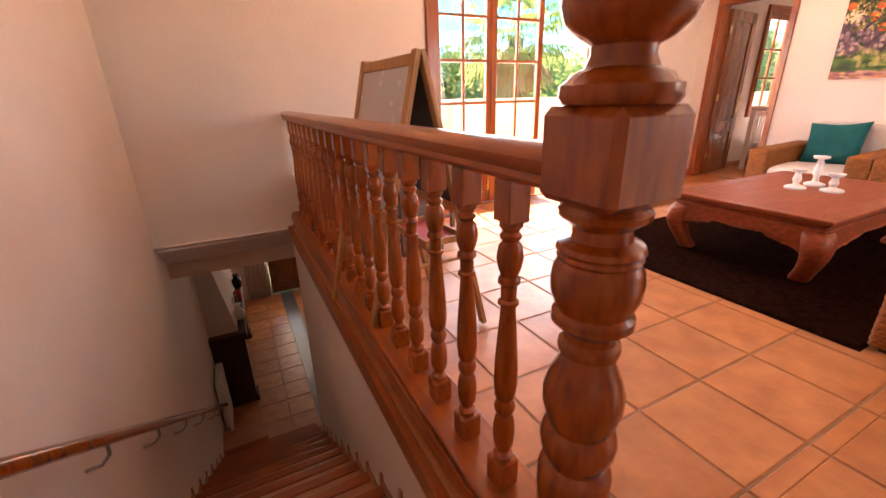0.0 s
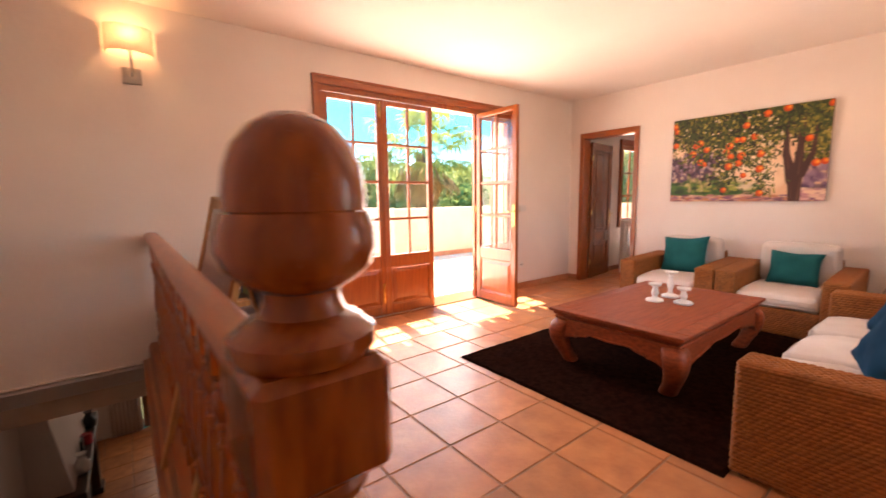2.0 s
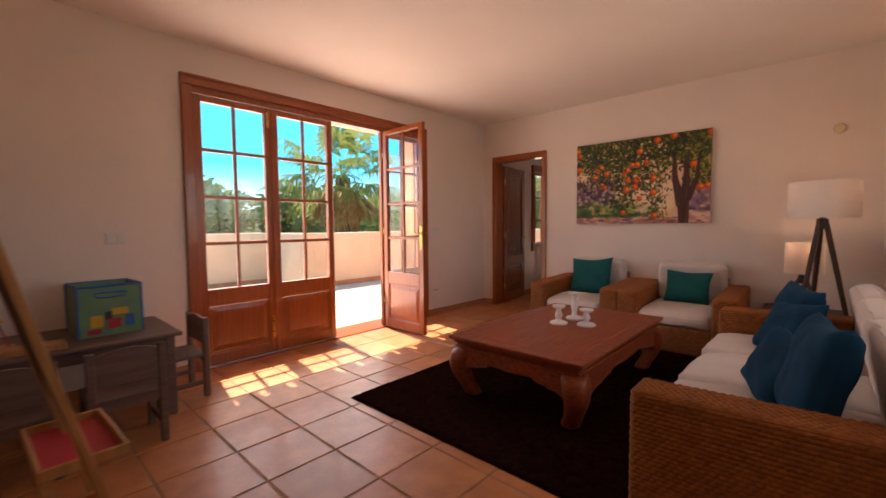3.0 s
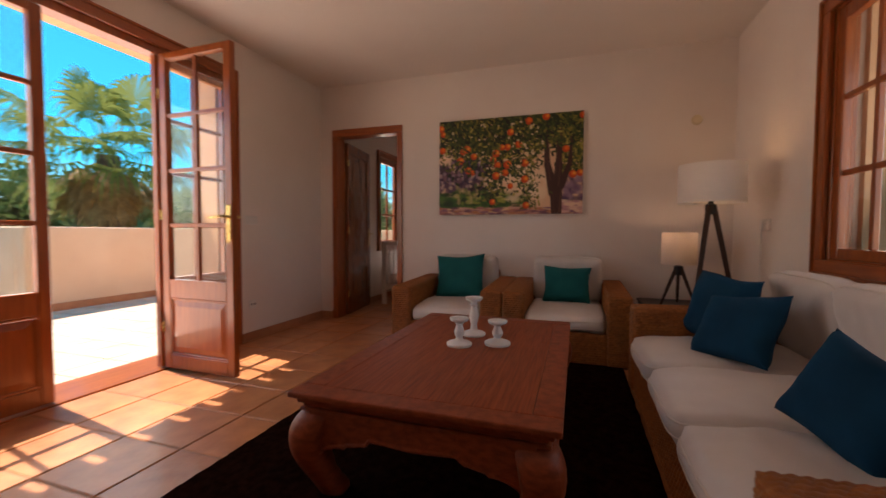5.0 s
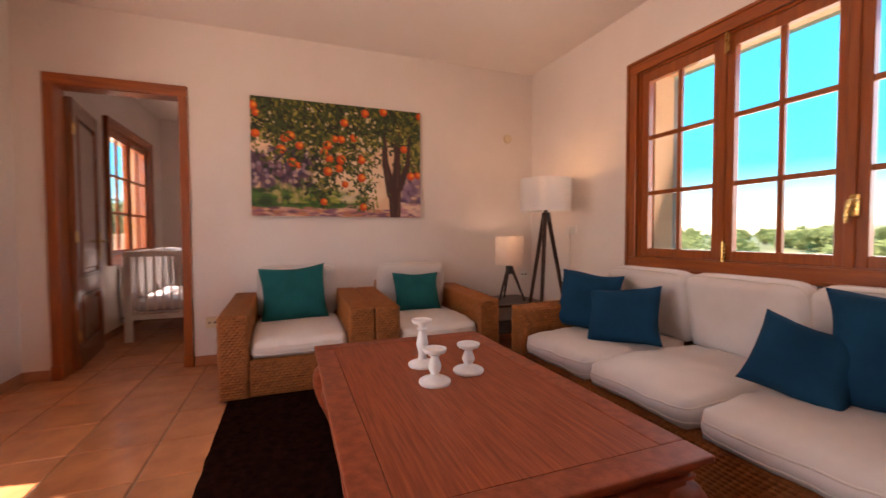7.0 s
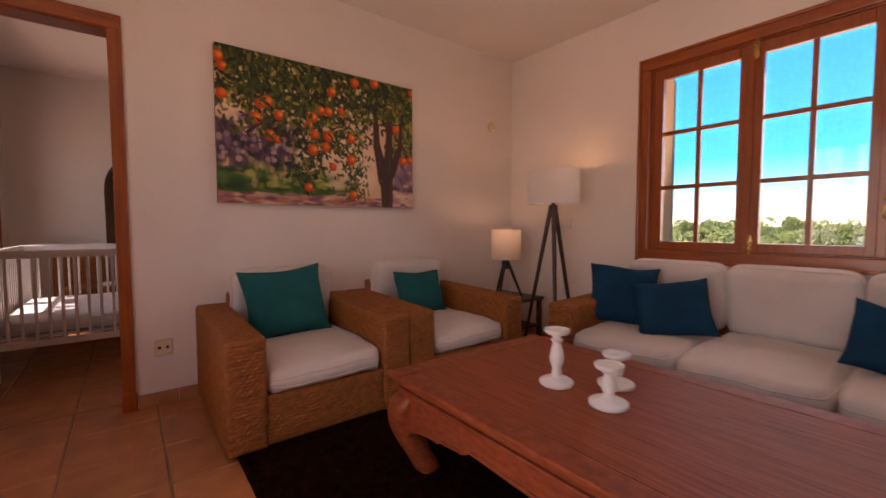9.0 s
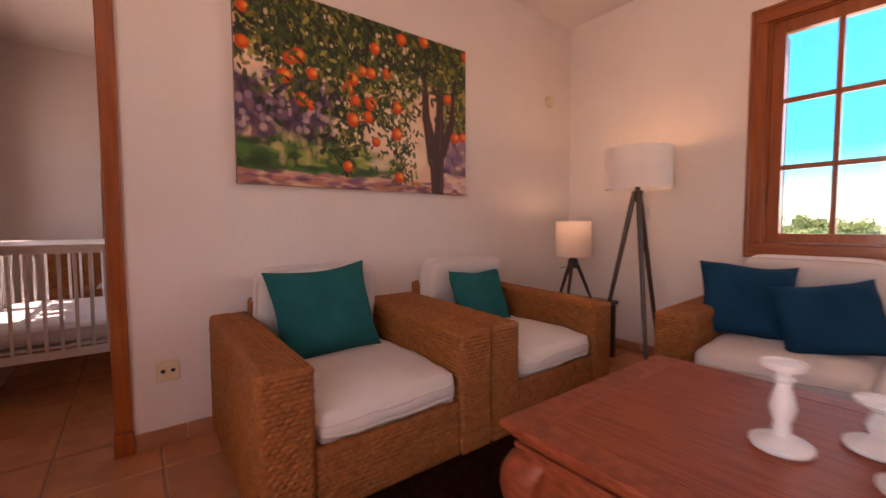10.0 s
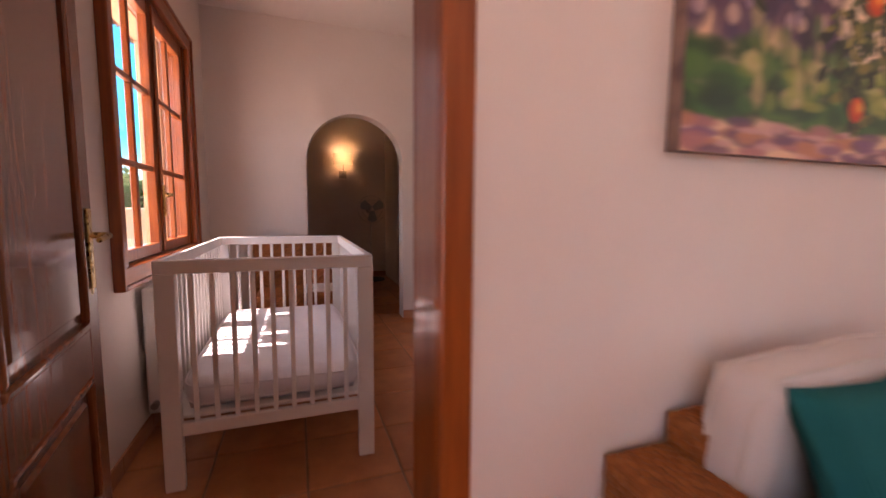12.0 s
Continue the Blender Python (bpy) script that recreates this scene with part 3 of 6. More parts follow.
def glazed_leaf(parent, m, w, h, zg0, zg1, rows, cols, stile, panel, t=0.045, mat=WOOD, name="door_leaf"):
    """A glazed leaf, from its hinge along +x, standing on z = 0; panel: (z0, z1) of a raised panel below the glass."""
    bm = bmesh.new()
    a, b = -t / 2, t / 2
    box(bm, 0, a, 0, stile, b, h, 0.004)
    box(bm, w - stile, a, 0, w, b, h, 0.004)
    box(bm, stile, a + 0.001, zg1, w - stile, b - 0.001, h, 0.004)
    low = panel[1] if panel else 0
    box(bm, stile, a + 0.001, low, w - stile, b - 0.001, zg0, 0.004)
    if panel:
        box(bm, stile, a + 0.001, 0, w - stile, b - 0.001, panel[0], 0.004)
    leaf = part(name, bm, mat, parent, m=m)
    if panel:
        bm = bmesh.new()
        x0, x1, z0, z1 = stile, w - stile, *panel
        box(bm, x0 - 0.004, -0.009, z0 - 0.004, x1 + 0.004, 0.009, z1 + 0.004)
        for s in (-1, 1):
            lo = [bm.verts.new((x, s * 0.009, z)) for x, z in ((x0 + 0.025, z0 + 0.025), (x1 - 0.025, z0 + 0.025), (x1 - 0.025, z1 - 0.025), (x0 + 0.025, z1 - 0.025))]
            hi = [bm.verts.new((x, s * 0.018, z)) for x, z in ((x0 + 0.06, z0 + 0.06), (x1 - 0.06, z0 + 0.06), (x1 - 0.06, z1 - 0.06), (x0 + 0.06, z1 - 0.06))]
            for k in range(4):
                bm.faces.new((lo[k], lo[(k + 1) % 4], hi[(k + 1) % 4], hi[k]))
            bm.faces.new(hi)
            for xx0, zz0, xx1, zz1 in ((x0, z0, x1, z0 + 0.016), (x0, z1 - 0.016, x1, z1), (x0, z0 + 0.016, x0 + 0.016, z1 - 0.016), (x1 - 0.016, z0 + 0.016, x1, z1 - 0.016)):
                box(bm, xx0, min(s * 0.009, s * 0.020), zz0, xx1, max(s * 0.009, s * 0.020), zz1, 0.004)
        part("panel", bm, mat, leaf, "raised wooden panel")
    gw, gh = (w - 2 * stile) / cols, (zg1 - zg0) / rows
    bm = bmesh.new()
    for k in range(1, cols):
        box(bm, stile + gw * k - 0.014, -0.014, zg0, stile + gw * k + 0.014, 0.014, zg1, 0.004)
    for k in range(1, rows):
        box(bm, stile, -0.0135, zg0 + gh * k - 0.014, w - stile, 0.0135, zg0 + gh * k + 0.014, 0.004)
    if cols * rows > 1:
        part("glazing_bar", bm, mat, leaf)
    for i in range(cols):
        for j in range(rows):
            pane(leaf, stile + gw * i + 0.012, stile + gw * (i + 1) - 0.012, zg0 + gh * j + 0.012, zg0 + gh * (j + 1) - 0.012, 0)
    return leaf


def casing(parent, x0, x1, z0, z1, y, out, w=0.075, d=0.03, mat=WOOD, sill=False, m=None):
    """Moulded casing round an opening in the plane y, standing proud towards out (-1 or 1)."""
    def strip(name, dims, mt):
        bm = bmesh.new()
        ax0, az0, ax1, az1 = dims
        box(bm, ax0, min(y, y + out * d), az0, ax1, max(y, y + out * d), az1, 0.006, 2)
        return part(name, bm, mt, parent, m=m)
    mx = WOOD_X if mat is WOOD else mat
    strip("casing", (x0, z0 if not sill else z0 + w, x0 + w, z1 - w), mat)
    strip("casing", (x1 - w, z0 if not sill else z0 + w, x1, z1 - w), mat)
    strip("casing", (x0, z1 - w, x1, z1), mx)
    if sill:
        strip("casing", (x0, z0, x1, z0 + w), mx)
    bm = bmesh.new()
    q = 0.014
    for dims in ((x0 - q, z0 if not sill else z0 - q, x0 + 0.006, z1 + q), (x1 - 0.006, z0 if not sill else z0 - q, x1 + q, z1 + q), (x0 + 0.006, z1 - 0.006, x1 - 0.006, z1 + q)) + (((x0 + 0.006, z0 - q, x1 - 0.006, z0 + 0.006),) if sill else ()):
        box(bm, dims[0], min(y, y + out * (d + 0.012)), dims[1], dims[2], max(y, y + out * (d + 0.012)), dims[3], 0.005, 2)
    part("edge_moulding", bm, mat, parent, m=m)


def lever(parent, x, z, y, out, mat=BRASS, way=-1):
    """Plate and lever handle on a leaf's face."""
    bm = bmesh.new()
    box(bm, x - 0.02, min(y, y + out * 0.006), z - 0.13, x + 0.02, max(y, y + out * 0.006), z + 0.11, 0.003)
    lathe(bm, [(0.02, 0), (0.015, 0.006)], 12, m=Matrix.Translation((x, y, z - 0.13)) @ pose(0, 0, 0, 90 * out * -1 * -1))
    tube(bm, [(x, y, z + 0.03), (x, y + out * 0.045, z + 0.03), (x + way * 0.03, y + out * 0.055, z + 0.03), (x + way * 0.12, y + out * 0.05, z + 0.022)], [0.010, 0.009, 0.009, 0.007], 10)
    return part("handle", bm, mat, parent, "brass lever handle on a long plate", smooth=True)


def bolt(parent, x, z, y, out, ln=0.14):
    bm = bmesh.new()
    box(bm, x - 0.013, min(y, y + out * 0.008), z - ln / 2, x + 0.013, max(y, y + out * 0.008), z + ln / 2, 0.002)
    tube(bm, [(x, y + out * 0.012, z - ln / 2 - 0.01), (x, y + out * 0.012, z + ln / 2 + 0.01)], 0.006, 8)
    return part("bolt", bm, BRASS, parent, "brass flush bolt", smooth=True)


fd = thing("door_1", pose(0, 0, 0), "four-leaf varnished wooden French door, one glazed leaf standing open", "door", kind="structure")
casing(fd, 2.035, 4.705, 0.0, 2.365, YN, -1, 0.07, 0.026)
bm = bmesh.new()
box(bm, 2.05, YN + 0.002, 0, 2.105, YN + 0.11, 2.31, 0.003)
box(bm, 4.635, YN + 0.002, 0, 4.69, YN + 0.11, 2.31, 0.003)
box(bm, 2.105, YN + 0.002, 2.245, 4.635, YN + 0.11, 2.305, 0.003)
part("door_frame", bm, WOOD, fd)
bm = bmesh.new()
box(bm, 2.08, YN - 0.03, -0.006, 4.66, YN + 0.34, 0.008, 0.003)
part("threshold", bm, WOOD_X, fd)
LEAF = dict(w=0.632, h=2.225, zg0=0.64, zg1=2.175, rows=4, cols=2, stile=0.062, panel=(0.10, 0.51))
yl = YN + 0.022
l1 = glazed_leaf(fd, pose(2.106, yl, 0.014), **LEAF)
l2 = glazed_leaf(fd, pose(2.739, yl, 0.014), **LEAF)
l3 = glazed_leaf(fd, pose(4.035, YN - 0.022, 0.014, 0, 0, -91.5), **{**LEAF, "w": 0.655})
l4 = glazed_leaf(fd, pose(4.003, yl, 0.014), **LEAF)
bm = bmesh.new()
box(bm, 0.615, -0.034, 0, 0.648, -0.0225, 2.225, 0.004)
part("cover_strip", bm, WOOD, l1)
bolt(l1, 0.60, 2.12, -0.0225, -1)
bolt(l1, 0.60, 0.24, -0.0225, -1, 0.2)
lever(l3, 0.625, 1.05, -0.0225, -1, way=-1)
lever(l3, 0.625, 1.05, 0.0225, 1, way=-1)
for lf in (l1, l3):
    for z in (0.3, 1.1, 1.95):
        bm = bmesh.new()
        lathe(bm, [(0.008, -0.035), (0.008, 0.035)], 8, (-0.004, -0.024, z))
        part("hinge", bm, BRASS, lf, smooth=True)

win = thing("window_1", pose(0, 0, 0), "wide four-leaf varnished wooden window with glazing bars", "window", kind="structure")
casing(win, 2.125, 4.645, 0.785, 2.23, YS, 1, 0.07, 0.026, sill=True)
bm = bmesh.new()
for dims in ((2.17, 0.83, 2.21, 2.185), (4.56, 0.83, 4.60, 2.185), (2.21, 0.83, 4.56, 0.862), (2.21, 2.15, 4.56, 2.185)):
    box(bm, dims[0], YS - 0.10, dims[1], dims[2], YS - 0.002, dims[3], 0.003)
part("window_frame", bm, WOOD, win)
WLEAF = dict(w=0.586, h=1.286, zg0=0.055, zg1=1.215, rows=3, cols=2, stile=0.062, panel=None, name="window_leaf")
wl = []
for k in range(4):
    wl.append(glazed_leaf(win, pose(2.211 + 0.5875 * k, YS - 0.03, 0.863), **WLEAF))
for k, x in ((1, 0.586), (2, 0.586)):
    bm = bmesh.new()
    box(bm, x - 0.02, 0.0225, 0, x + 0.022, 0.034, 1.286, 0.004)
    part("cover_strip", bm, WOOD, wl[k])
bolt(wl[2], 0.56, 1.24, 0.036, 1, 0.1)
bolt(wl[2], 0.56, 0.05, 0.036, 1, 0.1)
bolt(wl[0], 0.57, 1.24, 0.024, 1, 0.1)
bm = bmesh.new()
box(bm, 0.55, 0.034, 0.23, 0.585, 0.044, 0.33, 0.006, 2)
tube(bm, [(0.568, 0.044, 0.30), (0.568, 0.075, 0.30), (0.575, 0.08, 0.26), (0.58, 0.075, 0.20)], [0.01, 0.01, 0.009, 0.007], 10)
part("handle", bm, BRASS, wl[1], "brass window handle", smooth=True)

bwin = thing("window_2", pose(0, 0, 0), "two-leaf varnished wooden bedroom window with glazing bars", "window", kind="structure")
casing(bwin, 7.215, 8.585, 0.735, 2.175, BYN, -1, 0.075, 0.03, sill=True)
bm = bmesh.new()
for dims in ((7.27, 0.785, 7.30, 2.125), (8.50, 0.785, 8.53, 2.125), (7.30, 0.785, 8.50, 0.815), (7.30, 2.095, 8.50, 2.125)):
    box(bm, dims[0], BYN + 0.002, dims[1], dims[2], BYN + 0.10, dims[3], 0.003)
part("window_frame", bm, WOOD, bwin)
for k in range(2):
    lf = glazed_leaf(bwin, pose(7.301 + 0.6 * k, BYN + 0.03, 0.817), **{**WLEAF, "w": 0.598, "h": 1.276, "zg1": 1.205})
bm = bmesh.new()
box(bm, -0.02, -0.034, 0, 0.02, -0.0225, 1.276, 0.004)
part("cover_strip", bm, WOOD, lf)
bm = bmesh.new()
box(bm, -0.014, -0.042, 0.19, 0.014, -0.034, 0.36, 0.004)
tube(bm, [(0, -0.04, 0.31), (0, -0.075, 0.31), (-0.03, -0.08, 0.305), (-0.09, -0.07, 0.30)], [0.009, 0.008, 0.008, 0.006], 10)
part("handle", bm, BRASS, lf, "brass window handle", smooth=True)

bd = thing("door_2", pose(0, 0, 0), "dark stained panelled bedroom door standing wide open", "door", kind="structure")


def door_side(x, out):
    for y0, y1 in ((2.905, 2.966), (3.709, 3.771)):
        bm = bmesh.new()
        box(bm, min(x, x + out * 0.022), y0, 0.10, max(x, x + out * 0.022), y1, 2.075, 0.006, 2)
        part("casing", bm, WOOD, bd)
        bm = bmesh.new()
        box(bm, min(x, x + out * 0.027), y0 - 0.004, 0.0, max(x, x + out * 0.027), y1 + 0.004, 0.10, 0.004)
        part("plinth_block", bm, WOOD, bd)
    bm = bmesh.new()
    box(bm, min(x, x + out * 0.022), 2.905, 2.075, max(x, x + out * 0.022), 3.771, 2.15, 0.006, 2)
    part("casing", bm, WOOD_Y, bd)


door_side(XE, -1)
door_side(XE + 0.13, 1)
bm = bmesh.new()
box(bm, XE - 0.002, 2.948, 0, XE + 0.132, 2.966, 2.09, 0.002)
box(bm, XE - 0.002, 3.709, 0, XE + 0.132, 3.727, 2.09, 0.002)
box(bm, XE - 0.002, 2.966, 2.07, XE + 0.132, 3.709, 2.09, 0.002)
part("door_frame", bm, WOOD, bd)
# the leaf, from its hinge on the jamb into the bedroom
lm = pose(XE + 0.157, 3.714, 0.012, 0, 0, 8.3)
bm = bmesh.new()
W2, H2, S2 = 0.73, 2.03, 0.10
for dims in ((0, 0, S2, H2), (W2 - S2, 0, W2, H2), (S2, 0, W2 - S2, 0.16), (S2, 0.55, W2 - S2, 0.69), (S2, H2 - 0.11, W2 - S2, H2)):
    box(bm, dims[0], -0.04, dims[1], dims[2], 0.0, dims[3], 0.003)
leaf = part("door_leaf", bm, DARKDOOR, bd, m=lm)
for z0, z1 in ((0.16, 0.55), (0.69, H2 - 0.11)):
    bm = bmesh.new()
    box(bm, S2 - 0.004, -0.028, z0 - 0.004, W2 - S2 + 0.004, -0.012, z1 + 0.004)
    box(bm, S2 + 0.05, -0.037, z0 + 0.05, W2 - S2 - 0.05, -0.003, z1 - 0.05, 0.012, 1)
    for dims in ((S2, z0, W2 - S2, z0 + 0.022), (S2, z1 - 0.022, W2 - S2, z1), (S2, z0 + 0.022, S2 + 0.022, z1 - 0.022), (W2 - S2 - 0.022, z0 + 0.022, W2 - S2, z1 - 0.022)):
        box(bm, dims[0], -0.046, dims[1], dims[2], 0.006, dims[3], 0.008, 2)
    part("panel", bm, DARKDOOR, leaf, "raised door panel")
lever(leaf, W2 - 0.045, 0.93, -0.04, -1, way=-1)
lever(leaf, W2 - 0.045, 0.93, 0.0, 1, way=-1)
for z in (0.25, 1.0, 1.8):
    bm = bmesh.new()
    lathe(bm, [(0.008, -0.04), (0.008, 0.04)], 8, (-0.004, -0.044, z))
    part("hinge", bm, BRASS, leaf, smooth=True)

# corridor door, closed, beyond the arch
cd = thing("door_3", pose(BX1 + 0.75, 1.87, 0), "dark wooden door in the corridor behind the arch", "door", kind="structure")
bm = bmesh.new()
for dims in ((-0.07, 0, 0.0, 2.05), (0.8, 0, 0.87, 2.05), (-0.07, 2.05, 0.87, 2.12)):
    box(bm, dims[0], -0.0, dims[1], dims[2], 0.03, dims[3], 0.004)
part("casing", bm, WOOD, cd)
bm = bmesh.new()
box(bm, 0.0, -0.06, 0.0, 0.8, -0.02, 2.05)
part("door_leaf", bm, DARKDOOR, cd)

# hall door far below
hd = thing("door_4", pose(0, 0, 0), "dark wooden entrance door with small glass panes", "door", kind="structure")
for k in range(2):
    glazed_leaf(hd, pose(0.555 + 0.595 * k, 9.03, LOW + 0.01), 0.59, 2.08, 0.75, 1.95, 3, 1, 0.10, (0.12, 0.62), mat=DARKDOOR)

# ---- balustrade ----
bal = thing("balustrade", pose(0.745, 0.64, 0.0), "turned varnished wooden balustrade along the stairwell", "balustrade")
bm = bmesh.new()
box(bm, -0.075, -0.08, 0.0, 0.08, YN - 0.64, 0.185, 0.006)
part("base_board", bm, WOOD_Y, bal)
bm = bmesh.new()
box(bm, -0.085, -0.08, 0.10, -0.076, YN - 0.64, 0.165, 0.004, 2)
part("base_moulding", bm, WOOD_Y, bal)
bm = bmesh.new()
box(bm, RX - 0.765, -0.04, -0.02, -0.100, YN - 0.68, 0.075, 0.004, 2)
part("fascia_board", bm, WOOD_Y, bal, "orange varnished board along the stairwell edge")
bm = bmesh.new()
box(bm, -0.099, -0.04, 0.0, -0.0765, YN - 0.68, 0.082, 0.002)
part("tile_edge", bm, TILE, bal, "thin strip of terracotta tile beside the board")
bm = bmesh.new()
prof = [(-0.022, 0.95), (-0.036, 0.962), (-0.036, 0.975), (-0.044, 0.985), (-0.046, 1.0), (-0.036, 1.014), (-0.015, 1.022), (0.015, 1.022), (0.036, 1.014), (0.046, 1.0), (0.044, 0.985), (0.036, 0.975), (0.036, 0.962), (0.022, 0.95)]
prism(bm, prof, 0.05, YN - 0.64, "y")
part("handrail", bm, WOOD_Y, bal, "smooth moulded wooden handrail", smooth=True)
bm = bmesh.new()
box(bm, -0.071, -0.071, 0.950, 0.071, 0.071, 1.080, 0.012, 1)
lathe(bm, [(0.064, 1.0795), (0.072, 1.0815), (0.077, 1.09), (0.076, 1.105), (0.066, 1.112), (0.062, 1.118), (0.046, 1.125), (0.040, 1.14), (0.041, 1.15), (0.056, 1.158),
           (0.075, 1.175), (0.081, 1.195), (0.080, 1.215), (0.074, 1.231), (0.0705, 1.233), (0.0715, 1.25), (0.068, 1.275), (0.060, 1.298), (0.045, 1.317), (0.025, 1.329), (0.002, 1.333)], 64)
lathe(bm, [(0.060, 0.30), (0.062, 0.34), (0.066, 0.40), (0.066, 0.445), (0.060, 0.46), (0.050, 0.468), (0.054, 0.482), (0.064, 0.50), (0.067, 0.522), (0.062, 0.542), (0.053, 0.552),
           (0.060, 0.57), (0.067, 0.60), (0.067, 0.625), (0.058, 0.655), (0.046, 0.682), (0.041, 0.698), (0.048, 0.703), (0.050, 0.712), (0.048, 0.720), (0.041, 0.726), (0.041, 0.740), (0.054, 0.750), (0.064, 0.760), (0.063, 0.772),
           (0.056, 0.780), (0.061, 0.79), (0.068, 0.81), (0.069, 0.83), (0.066, 0.85), (0.059, 0.862), (0.063, 0.868), (0.060, 0.874), (0.065, 0.880), (0.062, 0.888), (0.044, 0.895), (0.042, 0.913), (0.050, 0.920), (0.064, 0.930), (0.066, 0.940), (0.060, 0.948), (0.062, 0.956)], 64)
box(bm, -0.062, -0.062, 0.185, 0.062, 0.062, 0.30, 0.006)
part("newel_post", bm, TURNED, bal, "turned glossy newel post with a rounded cap", smooth=True)
bm = bmesh.new()
box(bm, -0.029, -0.029, 0.187, 0.029, 0.029, 0.262, 0.004)
box(bm, -0.026, -0.026, 0.865, 0.026, 0.026, 0.95, 0.003)
lathe(bm, [(0.022, 0.262), (0.024, 0.275), (0.015, 0.285), (0.015, 0.292), (0.024, 0.305), (0.026, 0.33), (0.026, 0.36), (0.022, 0.385), (0.015, 0.395), (0.022, 0.405), (0.025, 0.417), (0.022, 0.43), (0.017, 0.438),
           (0.024, 0.45), (0.0275, 0.485), (0.026, 0.54), (0.021, 0.61), (0.0165, 0.672), (0.0165, 0.682), (0.0225, 0.686), (0.0225, 0.692), (0.0165, 0.697), (0.0175, 0.728), (0.024, 0.735), (0.023, 0.744), (0.018, 0.75),
           (0.025, 0.77), (0.028, 0.79), (0.024, 0.815), (0.016, 0.825), (0.022, 0.832), (0.022, 0.838), (0.016, 0.845), (0.024, 0.856), (0.024, 0.866)], 20)
base_mesh = finish(bm, "baluster", TURNED, True)
for k in range(18):
    ob = new("baluster", base_mesh)
    ob.parent = bal
    ob.matrix_basis = pose(0, 0.22 + 0.1725 * k, 0, 0, 0, random.uniform(-1.5, 1.5))


# ---- soft things ----
def cushion_mesh(w, d, h, mat, seed=0, edge=0.35, n=26, puff=0.25, wrinkle=0.006, droop=0.0):
    """A boxed cushion centred on x, y, from z = 0: rounded sides, domed top."""
    bm = bmesh.new()
    off = Vector((seed * 7.3, seed * 3.1, seed * 1.7))
    grid = {}
    ny = max(8, int(n * d / w))
    r = min(h * edge, w / 4)
    for s in (0, 1):
        for i in range(n + 1):
            for j in range(ny + 1):
                u, v = -1 + 2 * i / n, -1 + 2 * j / ny
                x, y = u * w / 2, v * d / 2
                # round the plan's corners
                k = (abs(u) ** 8 + abs(v) ** 8)
                if k > 1:
                    x, y = x / k ** 0.125, y / k ** 0.125
                ex, ey = (1 - abs(u)) * w / 2, (1 - abs(v)) * d / 2
                e = min(min(ex, ey) / r, 1)
                dome = math.sqrt(max(0, 1 - (1 - e) ** 2))
                top = h * (0.5 + 0.5 * (0.55 + 0.45 * dome)) if s else h * (0.5 - 0.5 * (0.55 + 0.45 * dome))
                if s:
                    top += puff * h * (1 - u * u) * (1 - v * v) * 0.35
                    top -= droop * max(0.0, v) ** 3 * (0.7 + 0.3 * u)
                p = Vector((x, y, top))
                p.z += wrinkle * noise.noise(Vector((x * 7, y * 7, s)) + off) + wrinkle * 0.5 * noise.noise(Vector((x * 22, y * 22, s)) + off)
                grid[s, i, j] = bm.verts.new(p)
    for s in (0, 1):
        for i in range(n):
            for j in range(ny):
                bm.faces.new((grid[s, i, j], grid[s, i + 1, j], grid[s, i + 1, j + 1], grid[s, i, j + 1]))
    rim = [(i, 0) for i in range(n)] + [(n, j) for j in range(ny)] + [(i, ny) for i in range(n, 0, -1)] + [(0, j) for j in range(ny, 0, -1)]
    bulge = []
    for i, j in rim:
        a, b = grid[0, i, j].co, grid[1, i, j].co
        c = (a + b) / 2
        o = Vector((c.x, c.y, 0)).normalized() * (0.006 + 0.004 * noise.noise(c * 9 + off))
        bulge.append([grid[0, i, j], bm.verts.new(a.lerp(b, 0.3) + o), bm.verts.new(a.lerp(b, 0.7) + o), grid[1, i, j]])
    m = len(rim)
    for k in range(m):
        for q in range(3):
            bm.faces.new((bulge[k][q], bulge[(k + 1) % m][q], bulge[(k + 1) % m][q + 1], bulge[k][q + 1]))
    pipes = []
    for s in (0, 1):
        pipes.append([grid[s, i, j].co.copy() for i, j in rim])
    me = finish(bm, "cushion", mat, True, 80)
    return me, pipes


def seat_cushion(name, m, w, d, h, seed, label, group=""):
    """Loose boxed cushion with piping along both seams."""
    me, pipes = cushion_mesh(w, d, h, CUSHION, seed, wrinkle=0.009, droop=0.035 if name == "seat_cushion" else 0.0)
    ob = new(name, me)
    ob.matrix_basis = m
    tagged(ob, label, "cushion", group)
    bm = bmesh.new()
    for loop in pipes:
        tube(bm, loop + loop[:2], 0.0045, 6, False)
    part("piping", bm, PIPING, ob, smooth=True)
    return ob


